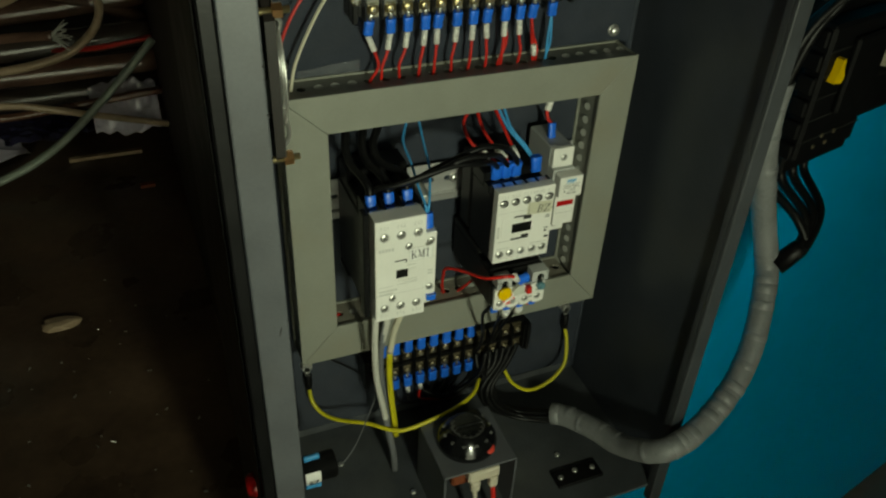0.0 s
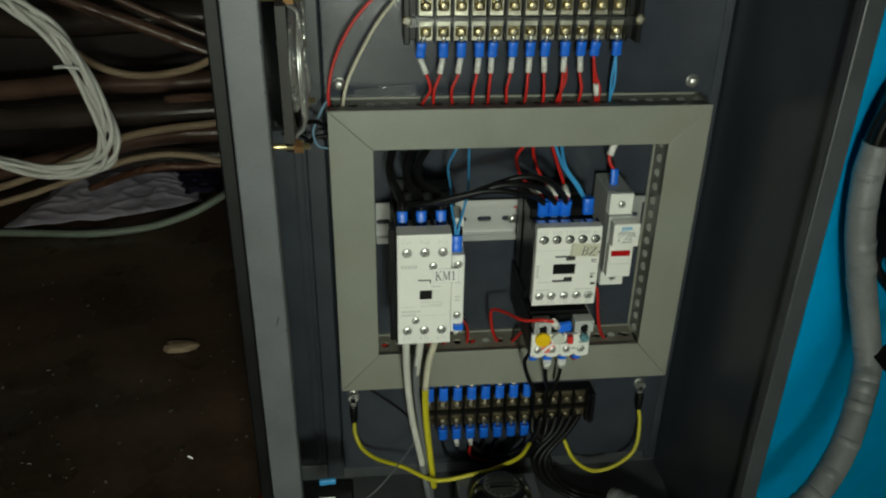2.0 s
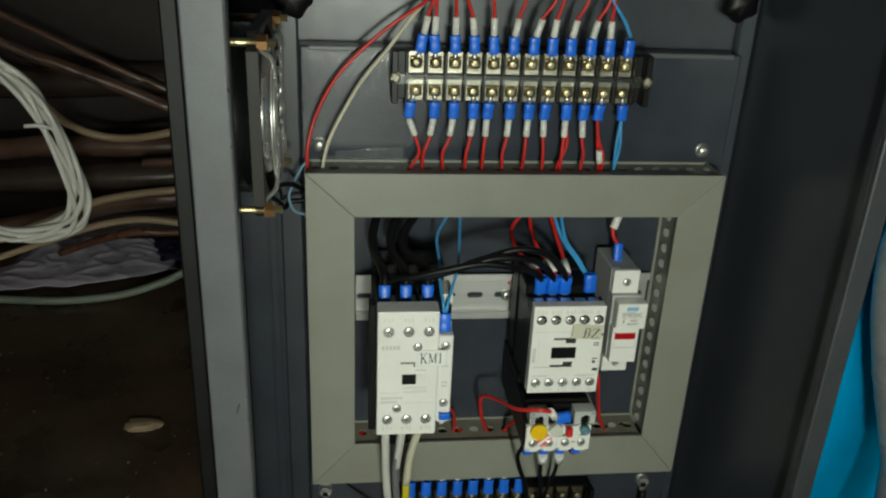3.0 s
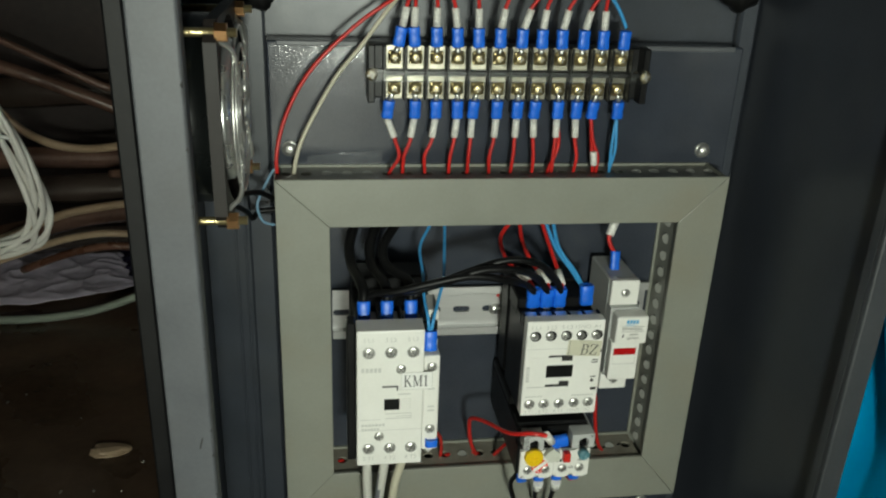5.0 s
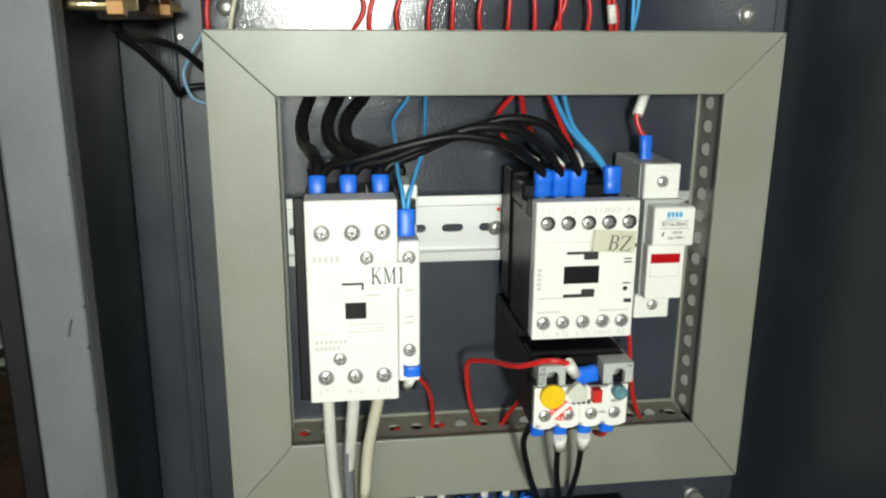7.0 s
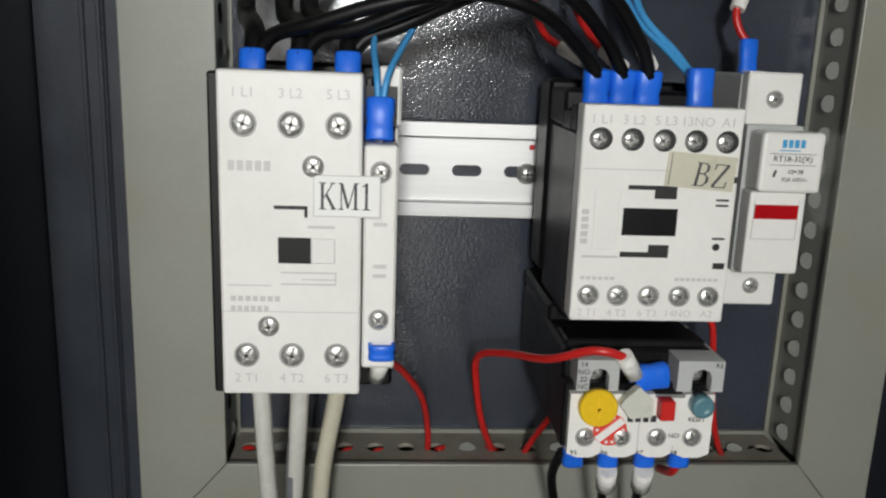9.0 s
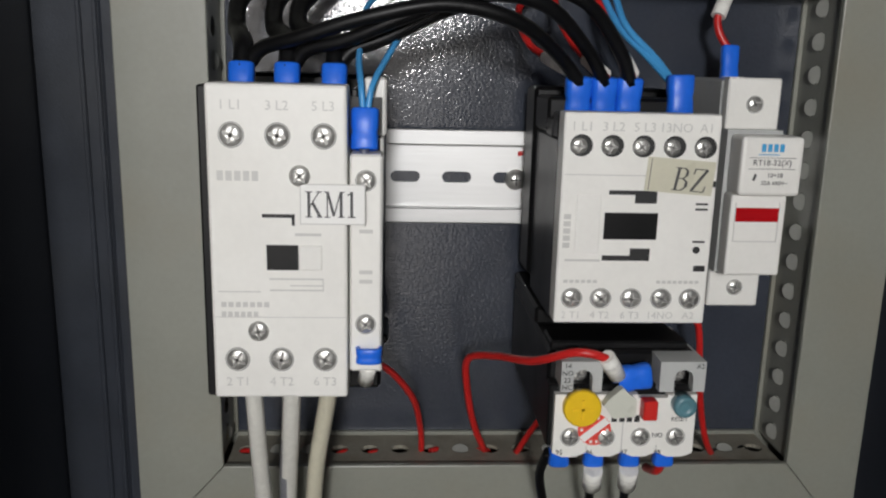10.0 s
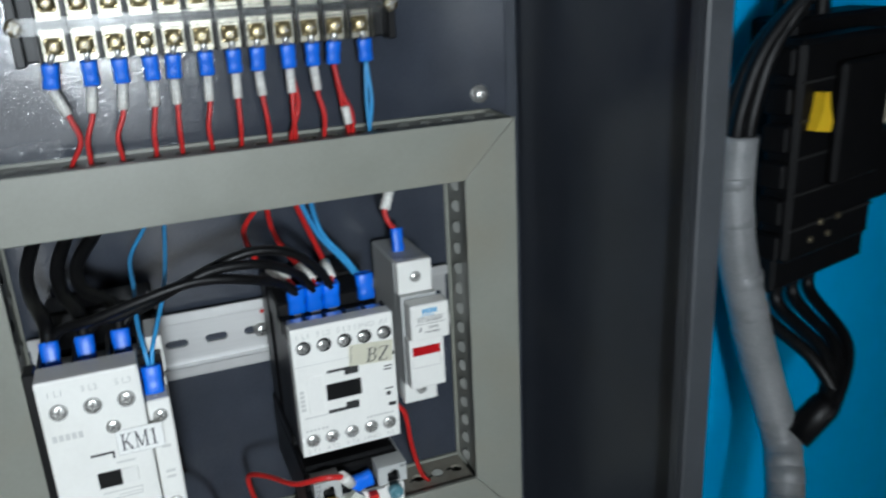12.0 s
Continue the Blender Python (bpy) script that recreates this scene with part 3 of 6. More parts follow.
def bars(parent, x0, x1, z0, z1, n, y, material, name="print_bar", upright=False):
    """Unreadable printing as plain bars."""
    bm = bm_new()
    for k in range(n):
        if upright:
            a, b = z0 + (z1 - z0) * k / n, z0 + (z1 - z0) * (k + 0.72) / n
            box(bm, x0, x1, y - 0.00012, y + 0.0001, a, b)
        else:
            a, b = x0 + (x1 - x0) * k / n, x0 + (x1 - x0) * (k + 0.72) / n
            box(bm, a, b, y - 0.00012, y + 0.0001, z0, z1)
    return part(name, bm, material, parent)


km = thing("contactor", (0.16, 0.518, 0.944), "large white faced contactor with black body and KM1 sticker", "contactor")
Y = 0.431
bm = bm_new()
box(bm, 0.1368, 0.1822, 0.4455, 0.5172, 0.9405, 1.0125, 0.001)
part("body", bm, M_BLACK, km, "black moulded housing")
part("side_rim", box(bm_new(), 0.1334, 0.1378, 0.4425, 0.4520, 0.9395, 1.0250, 0.0006), M_BLACK, km)
part("terminal_lip", box(bm_new(), 0.1380, 0.182, 0.4452, 0.4475, 1.0126, 1.0225), M_BLACK, km)
for x in (0.1380, 0.1502, 0.1624, 0.1738):
    part("barrier", box(bm_new(), x, x + 0.0016, 0.4476, 0.4698, 1.0126, 1.0245, 0.0003), M_BLACK, km)
part("terminal_shelf", box(bm_new(), 0.1375, 0.182, 0.4700, 0.4948, 1.0126, 1.0205, 0.001), M_BLACK, km)
part("coil_block", box(bm_new(), 0.1380, 0.1825, 0.4955, 0.5171, 0.9408, 1.0275, 0.0012), M_BLACK, km)
part("rail_foot", box(bm_new(), 0.1360, 0.184, 0.4950, 0.5171, 0.937, 0.9403, 0.001), M_BLACK, km)
bm = bm_new()
box(bm, 0.138, 0.1735, Y, 0.445, 0.9437, 1.0258, 0.0008, 2)
part("front_cover", bm, M_WHITE, km)
bm = bm_new()
box(bm, 0.1739, 0.1825, 0.4345, 0.446, 0.9498, 1.0085, 0.0006)
box(bm, 0.1739, 0.1825, 0.446, 0.460, 0.945, 1.012, 0.0006)
box(bm, 0.1770, 0.1832, 0.450, 0.470, 1.012, 1.0275, 0.0006)
part("auxiliary_column", bm, M_WHITE, km)
bm = bm_new()
for x in (0.1388, 0.1521, 0.1643):
    box(bm, x - 0.0002, x + 0.0114, 0.4476, 0.469, 1.0124, 1.0185, 0.0004)
    box(bm, x - 0.0002, x + 0.0114, 0.4478, 0.4525, 1.0186, 1.0222, 0.0008)
part("clamp_plate", bm, M_STEEL, km, "three bright steel clamp plates")
for x in (0.1444, 0.1560, 0.1676):
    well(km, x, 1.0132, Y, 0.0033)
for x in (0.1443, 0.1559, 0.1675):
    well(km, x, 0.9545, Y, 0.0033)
for x, z in ((0.1614, 1.0032), (0.1500, 0.9622)):
    screw(km, x, Y - 0.0006, z, 0.0028)
for z in (1.0018, 0.9632):
    well(km, 0.1782, z, 0.4345, 0.0028)
for k, x in enumerate((0.1443, 0.1559, 0.1675)):
    letters(("1 L1", "3 L2", "5 L3")[k], km, x, 1.0205, Y - 0.0001, 0.0034, M_ENGRAVE)
    letters(("2 T1", "4 T2", "6 T3")[k], km, x, 0.9482, Y - 0.0001, 0.0034, M_ENGRAVE)
bars(km, 0.1405, 0.1515, 1.0018, 1.0043, 5, Y, M_ENGRAVE, "maker_mark")
bars(km, 0.1405, 0.1535, 0.9688, 0.9702, 7, Y, M_ENGRAVE)
bars(km, 0.1405, 0.1505, 0.9662, 0.9676, 6, Y, M_ENGRAVE)
# grooves and the armature window in the cover
bm = bm_new()
box(bm, 0.1516, 0.1600, Y - 0.0001, Y + 0.0004, 0.9925, 0.9934)
box(bm, 0.1592, 0.1600, Y - 0.0001, Y + 0.0004, 0.9905, 0.9925)
part("cover_slot", bm, M_INK, km)
bm = bm_new()
box(bm, 0.1600, 0.1668, Y - 0.0001, Y + 0.0004, 0.9878, 0.9885)
box(bm, 0.1532, 0.1672, Y - 0.0001, Y + 0.0004, 0.9762, 0.9766)
box(bm, 0.1585, 0.1672, Y - 0.0001, Y + 0.0004, 0.9745, 0.9748)
box(bm, 0.1532, 0.1672, Y - 0.0001, Y + 0.0004, 0.9732, 0.9736)
box(bm, 0.1670, 0.1673, Y - 0.0001, Y + 0.0004, 0.9732, 0.9766)
box(bm, 0.1398, 0.1508, Y - 0.0001, Y + 0.0004, 0.9728, 0.9731)
box(bm, 0.1385, 0.1730, Y - 0.0001, Y + 0.0004, 0.9660, 0.9662)
for z in (0.9880, 0.9770, 0.9745):
    box(bm, 0.1765, 0.1800, 0.4343, 0.4347, z, z + 0.0010)
part("cover_groove", bm, M_ENGRAVE, km)
bm = bm_new()
box(bm, 0.1526, 0.1608, Y - 0.0002, Y + 0.0003, 0.9788, 0.9854)
part("armature_window", bm, M_BLACK, km, "square black armature window")
bm = bm_new()
box(bm, 0.1609, 0.1670, Y - 0.0006, Y + 0.0003, 0.9788, 0.9854, 0.0003)
part("armature_slide", bm, M_WHITE, km)
KX, KZ = 0.1614, 0.9909
st = part("sticker", box(bm_new(), KX, KX + 0.0168, Y - 0.0004, Y - 0.00015, KZ, KZ + 0.0104), M_LABEL, km, "white paper sticker")
bm = bm_new()
for x0, x1, z0, z1 in ((0, 0.0168, 0, 0.00025), (0, 0.0168, 0.01015, 0.0104), (0, 0.00025, 0, 0.0104), (0.01655, 0.0168, 0, 0.0104)):
    box(bm, KX + x0, KX + x1, Y - 0.00046, Y - 0.0003, KZ + z0, KZ + z1)
part("border", bm, M_ENGRAVE, st)
serif_word("KM1", st, KX + 0.0080, KZ + 0.0052, Y - 0.00045, 0.0067, 0.0134, M_INKGREY)


rz = thing("contactor", (0.256, 0.518, 0.952), "small white faced contactor with black body and a yellowed sticker", "contactor")
Y = 0.4545
X0, X1, Z0, Z1 = 0.235, 0.2800, 0.9552, 1.0183
fx = lambda u: X0 + (X1 - X0) * u
fz = lambda v: Z1 - (Z1 - Z0) * v
bm = bm_new()
box(bm, 0.2352, 0.2795, 0.4628, 0.500, 0.9535, 1.0100, 0.0008)
part("body", bm, M_BLACK, rz, "black moulded housing")
part("terminal_shelf", box(bm_new(), 0.2345, 0.2795, 0.4782, 0.4998, 1.0102, 1.0215, 0.001), M_BLACK, rz)
part("coil_block", box(bm_new(), 0.2340, 0.2800, 0.5002, 0.5172, 0.958, 1.0240, 0.0012), M_BLACK, rz)
for k in range(6):
    part("barrier", box(bm_new(), fx(0.01 + 0.196 * k) - 0.0006, fx(0.01 + 0.196 * k) + 0.0006, 0.4630, 0.4698, 1.0102, 1.0175, 0.0002), M_BLACK, rz)
part("terminal_lip", box(bm_new(), 0.2345, 0.2785, 0.4700, 0.4780, 1.0102, 1.015), M_BLACK, rz)
bm = bm_new()
box(bm, X0, X1, Y, 0.4625, Z0, Z1, 0.0007, 2)
part("front_cover", bm, M_WHITE, rz)
bm = bm_new()
for k in range(5):
    box(bm, fx(0.03 + 0.196 * k), fx(0.185 + 0.196 * k), 0.4626, 0.4695, 1.0104, 1.0168, 0.0003)
part("clamp_plate", bm, M_STEEL, rz, "bright steel clamp plates")
for k, u in enumerate((0.115, 0.312, 0.51, 0.708, 0.905)):
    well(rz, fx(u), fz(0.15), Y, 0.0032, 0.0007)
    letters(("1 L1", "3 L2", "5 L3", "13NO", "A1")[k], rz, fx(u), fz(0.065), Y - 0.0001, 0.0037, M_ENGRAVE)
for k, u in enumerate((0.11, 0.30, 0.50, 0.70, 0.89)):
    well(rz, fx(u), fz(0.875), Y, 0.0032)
    letters(("2 T1", "4 T2", "6 T3", "14NO", "A2")[k], rz, fx(u), fz(0.96), Y - 0.0001, 0.0031, M_ENGRAVE)
bm = bm_new()
box(bm, fx(0.31), fx(0.62), Y - 0.0001, Y + 0.0005, fz(0.375), fz(0.355))
box(bm, fx(0.48), fx(0.62), Y - 0.0001, Y + 0.0005, fz(0.415), fz(0.375))
box(bm, fx(0.29), fx(0.60), Y - 0.0001, Y + 0.0005, fz(0.69), fz(0.665))
box(bm, fx(0.47), fx(0.60), Y - 0.0001, Y + 0.0005, fz(0.665), fz(0.63))
for u, v in ((0.955, 0.32), (0.935, 0.725)):
    box(bm, fx(u) - 0.0017, fx(u) + 0.0017, Y - 0.0001, Y + 0.0005, fz(v) - 0.0009, fz(v) + 0.0009)
for v in (0.415, 0.44, 0.595):
    box(bm, fx(0.875), fx(0.955), Y - 0.0001, Y + 0.0005, fz(v) - 0.0003, fz(v) + 0.0003)
lathe(bm, (fx(0.905), Y + 0.0004, fz(0.635)), (0, -1, 0), [(0, 0.0011), (0.0005, 0.0011)], 12)
part("cover_slot", bm, M_INK, rz)
bm = bm_new()
box(bm, fx(0.29), fx(0.635), Y - 0.0002, Y + 0.0003, fz(0.587), fz(0.46))
part("armature_window", bm, M_BLACK, rz, "black armature window")
bm = bm_new()
box(bm, fx(0.105), fx(0.265), Y - 0.0003, Y + 0.0003, fz(0.655), fz(0.375), 0.0002)
part("raised_field", bm, M_WHITE, rz)
bm = bm_new()
box(bm, fx(0.02), fx(0.985), Y - 0.0001, Y + 0.0003, fz(0.287), fz(0.283))
part("cover_groove", bm, M_ENGRAVE, rz)
bm = bm_new()
box(bm, fx(0.05), fx(0.28), Y - 0.0001, Y + 0.0003, fz(0.695), fz(0.685))
part("cover_groove", bm, M_ENGRAVE, rz)
bars(rz, fx(0.03), fx(0.075), fz(0.63), fz(0.46), 5, Y, M_ENGRAVE, "maker_mark", True)
bars(rz, fx(0.05), fx(0.28), fz(0.80), fz(0.785), 6, Y, M_ENGRAVE)
bars(rz, fx(0.66), fx(0.95), fz(0.80), fz(0.785), 8, Y, M_ENGRAVE)
m4 = Matrix.Translation((fx(0.755), 0, fz(0.285))) @ pose(0, 0, 0, 0, 4, 0)
bm = box(bm_new(), -0.0098, 0.0098, Y - 0.0005, Y - 0.0002, -0.0050, 0.0050)
bm.transform(m4)
st = part("sticker", bm, M_TAPELABEL, rz, "yellowed sticker lifting at one end")
serif_word("BZ", st, fx(0.820), fz(0.300), Y - 0.00056, 0.0068, 0.0098, M_INKGREY, 4, 0.10)
bm = box(bm_new(), -0.0089, -0.0087, Y - 0.0006, Y - 0.00045, -0.0046, 0.0046)
bm.transform(m4)
part("border", bm, M_INKGREY, st)

# ---- overload relay under the small contactor ----
ol = thing("overload_relay", (0.254, 0.518, 0.9216), "black and white overload relay with yellow dial under the contactor", "overload relay")
Y = 0.437
bm = bm_new()
box(bm, 0.2304, 0.2752, 0.4452, 0.5172, 0.9225, 0.9515, 0.001)
part("body", bm, M_BLACK, ol, "black moulded housing")
part("terminal_deck", box(bm_new(), 0.2315, 0.2735, 0.448, 0.4600, 0.9405, 0.9535, 0.0006), M_BLACK, ol)
part("top_step", box(bm_new(), 0.2304, 0.2700, 0.470, 0.5172, 0.9515, 0.9575, 0.001), M_BLACK, ol)
bm = bm_new()
prof = [(0.2315, 0.9225), (0.2345, 0.9213), (0.2385, 0.9213), (0.2415, 0.9228), (0.2450, 0.9214), (0.2490, 0.9214), (0.2520, 0.9228), (0.2555, 0.9214), (0.2595, 0.9214), (0.2625, 0.9228), (0.2660, 0.9213), (0.2705, 0.9213), (0.2735, 0.9225), (0.2735, 0.9410), (0.2648, 0.9410), (0.2648, 0.9400), (0.2560, 0.9400), (0.2560, 0.9410), (0.2315, 0.9410)]
prism(bm, prof, Y, 0.4450)
part("front_cover", bm, M_WHITE, ol)
part("front_gap", box(bm_new(), 0.2300, 0.2742, 0.4395, 0.4450, 0.9235, 0.9432, 0.0005), M_BLACK, ol, "black band behind the cover")
SZ = -0.0012
for name, x0, x1 in (("shoulder", 0.2328, 0.2448), ("shoulder", 0.2618, 0.2752)):
    bm = bm_new()
    xm = (x0 + x1) / 2 + 0.0004
    out = [(x0, 0.9433), (xm - 0.0028, 0.9433), (xm - 0.0028, 0.9478), (xm - 0.002, 0.9494), (xm, 0.9501), (xm + 0.002, 0.9494), (xm + 0.0028, 0.9478), (xm + 0.0028, 0.9433), (x1, 0.9433), (x1, 0.9525), (x0, 0.9525)]
    prism(bm, out, Y - 0.0005, 0.4400)
    box(bm, x0, x1, 0.4400, 0.4690, 0.9507, 0.9525)
    box(bm, x0, x0 + 0.0010, 0.4400, 0.4480, 0.9433, 0.9507)
    box(bm, x1 - 0.0010, x1, 0.4400, 0.4480, 0.9433, 0.9507)
    bmesh.ops.translate(bm, vec=(0, 0, SZ), verts=bm.verts[:])
    sh = part(name, bm, M_GREY, ol, "light grey shoulder with a terminal opening")
    for k in (0.28, 0.68):
        part("slot", box(bm_new(), x0 + (x1 - x0) * k, x0 + (x1 - x0) * k + 0.0014, 0.4480, 0.4640, 0.9524 + SZ, 0.9528 + SZ), M_INK, sh)
    part("terminal_recess", box(bm_new(), x0 + 0.0011, x1 - 0.0011, 0.4440, 0.4475, 0.9415, 0.9506 + SZ), M_BLACK, ol)
    screw(ol, xm, 0.4425, 0.9465 + SZ, 0.0026)
bm = lathe(bm_new(), (0.2392, Y, 0.9375), (0, -1, 0), [(0, 0.0056), (0.0022, 0.0056), (0.0028, 0.0052)], 28)
dial = part("setting_dial", bm, M_AMBER, ol, "yellow setting dial")
bm = bm_new()
box(bm, 0.2388, 0.2396, Y - 0.0031, Y - 0.0027, 0.9345, 0.9405)
box(bm, 0.2362, 0.2422, Y - 0.0031, Y - 0.0027, 0.9371, 0.9379)
part("dial_slot", bm, M_AMBER, dial)
bm = bm_new()
prism(bm, [(0.2450, 0.9390), (0.2480, 0.9350), (0.2545, 0.9356), (0.2545, 0.9405), (0.2502, 0.9445), (0.2462, 0.9408)], Y - 0.0035, Y - 0.0002)
part("clear_flap", bm, M_CLEAR, ol, "milky clear plastic flap")
bm = lathe(bm_new(), (0.2435, Y - 0.0003, 0.9302), (0, -1, 0), [(0, 0.0049), (0.0002, 0.0049)], 28)
seal = part("seal_sticker", bm, M_SEAL, ol, "round red and white seal sticker")
bm = bm_new()
ca, sa = math.cos(0.7), math.sin(0.7)
prism(bm, [(0.2435 + a * ca - b * sa, 0.9302 + a * sa + b * ca) for a, b in ((-0.0047, -0.0011), (0.0047, -0.0011), (0.0047, 0.0011), (-0.0047, 0.0011))], Y - 0.0007, Y - 0.0004)
part("stripe", bm, M_LABEL, seal)
bm = bm_new()
for k in range(14):
    a = k * 2 * math.pi / 14
    if abs(math.sin(a - 0.7)) > 0.45:
        x, z = 0.2435 + 0.0038 * math.cos(a), 0.9302 + 0.0038 * math.sin(a)
        box(bm, x - 0.0004, x + 0.0004, Y - 0.0007, Y - 0.0004, z - 0.0004, z + 0.0004)
part("print_bar", bm, M_LABEL, seal)
bm = bm_new()
box(bm, 0.2566, 0.2608, Y - 0.0042, Y, 0.9345, 0.9405, 0.0004)
part("stop_button", bm, M_BTNRED, ol, "red square button")
bm = lathe(bm_new(), (0.2690, Y + 0.001, 0.9385), (0, -1, 0), [(0, 0.0033), (0.0045, 0.0033), (0.005, 0.0029), (0.005, 0.0015), (0.0045, 0.0012)], 22)
part("reset_button", bm, M_BTNBLUE, ol, "round grey blue reset button")
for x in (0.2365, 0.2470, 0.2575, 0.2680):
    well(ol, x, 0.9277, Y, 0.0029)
for x, t in ((0.2335, "95"), (0.2425, "96"), (0.2528, "97"), (0.2630, "98")):
    letters(t, ol, x, 0.9228, Y - 0.0001, 0.0021, M_INK)
letters("RESET", ol, 0.2688, 0.9333, Y - 0.0001, 0.0019, M_INK)
letters("NO", ol, 0.2625, 0.9282, Y - 0.0001, 0.0021, M_INK)
for k, t in enumerate(("14", "NO", "22", "NC")):
    letters(t, ol, 0.2346, 0.9500 - 0.0022 * k, Y - 0.0007, 0.0021, M_INK)
letters("A2", ol, 0.2735, 0.9500, Y - 0.0007, 0.0020, M_INK)
bars(ol, 0.2485, 0.2575, 0.9325, 0.9345, 4, Y, M_INK, "maker_mark")
bm = bm_new()
for x in (0.2415, 0.2520, 0.2625):
    box(bm, x - 0.00015, x + 0.00015, Y - 0.00015, Y + 0.0002, 0.9228, 0.9325 if x == 0.2520 else 0.9250)
part("cover_groove", bm, M_ENGRAVE, ol)

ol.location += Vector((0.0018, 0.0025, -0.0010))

# ---- fuse holder ----
fu = thing("fuse_holder", (0.2975, 0.518, 0.954), "narrow light grey fuse holder with a red indicator window", "fuse holder")
X0, X1 = 0.2900, 0.3078
bm = bm_new()
box(bm, X0, X1, 0.482, 0.5172, 0.9545, 1.0285, 0.0008)
prism(bm, [(X0, 0.967), (X1, 0.967), (X1, 1.013), (X0, 1.013)], 0.474, 0.482)
part("body", bm, M_GREY, fu)
bm = bm_new()
box(bm, X0 + 0.0003, X1 - 0.0003, 0.4775, 0.482, 1.0128, 1.0290, 0.0005)
part("terminal_block", bm, M_WHITE, fu)
bm = bm_new()
box(bm, X0 + 0.0003, X1 - 0.0003, 0.4785, 0.482, 0.9540, 0.9672, 0.0005)
part("terminal_block", bm, M_WHITE, fu)
bm = bm_new()
box(bm, X0 + 0.0004, X1 + 0.0003, 0.4670, 0.4740, 0.9675, 0.9935, 0.0008, 2)
car = part("fuse_carrier", bm, M_WHITE, fu, "white hinged fuse carrier")
bm = bm_new()
box(bm, X0 + 0.0010, X1 + 0.0026, 0.4640, 0.4740, 0.9935, 1.0118, 0.0012, 2)
tab = part("pull_tab", bm, M_WHITE, fu)
bm = bm_new()
box(bm, X0 + 0.0020, X1 - 0.0020, 0.4666, 0.4673, 0.9850, 0.9894)
part("indicator_window", bm, M_LENS, car, "red indicator window")
bm = bm_new()
box(bm, X0 + 0.0018, X1 - 0.0018, 0.4667, 0.4671, 0.9785, 0.9788)
box(bm, X0 + 0.0018, X0 + 0.0020, 0.4667, 0.4671, 0.9785, 0.9910)
box(bm, X1 - 0.0020, X1 - 0.0018, 0.4667, 0.4671, 0.9785, 0.9910)
part("groove", bm, M_ENGRAVE, car)
cx = (X0 + X1) / 2 + 0.0018
bars(tab, cx - 0.0038, cx + 0.0038, 1.0072, 1.0096, 4, 0.4640, M_INKBLUE, "maker_mark")
bars(tab, cx - 0.0045, cx + 0.0045, 1.0062, 1.0065, 1, 0.4640, M_INKBLUE, "maker_line")
letters("RT18-32(X)", tab, cx, 1.0038, 0.4639, 0.0025)
letters("10×38", tab, cx + 0.0012, 1.0000, 0.4639, 0.0019)
letters("32A 690V~", tab, cx + 0.0012, 0.9976, 0.4639, 0.0018)
bm = bm_new()
box(bm, cx - 0.0072, cx + 0.0072, 0.46388, 0.4641, 1.0053, 1.00545)
box(bm, cx - 0.0072, cx + 0.0072, 0.46388, 0.4641, 1.0019, 1.00205)
prism(bm, [(cx - 0.0058, 0.9985), (cx - 0.0052, 0.9982), (cx - 0.0046, 1.0002), (cx - 0.0052, 1.0005)], 0.4638, 0.4641)
part("print_line", bm, M_INK, tab)
well(fu, cx - 0.0015, 1.0208, 0.4775, 0.0028)
well(fu, cx - 0.0015, 0.9605, 0.4785, 0.0027)
bm = bm_new()
for k in range(3):
    box(bm, X0 + 0.0002 + 0.0018 * k, X0 + 0.0011 + 0.0018 * k, 0.4773, 0.484, 1.0288, 1.0292)
part("marker_rib", bm, M_WHITE, fu)


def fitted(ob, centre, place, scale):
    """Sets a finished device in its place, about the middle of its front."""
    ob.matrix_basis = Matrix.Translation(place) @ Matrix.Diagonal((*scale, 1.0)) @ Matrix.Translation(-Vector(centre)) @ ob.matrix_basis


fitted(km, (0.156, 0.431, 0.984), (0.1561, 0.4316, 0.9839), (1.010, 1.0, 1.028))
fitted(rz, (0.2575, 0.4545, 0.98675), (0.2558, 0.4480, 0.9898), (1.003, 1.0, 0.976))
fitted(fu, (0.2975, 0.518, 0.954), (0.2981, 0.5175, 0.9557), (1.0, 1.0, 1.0))


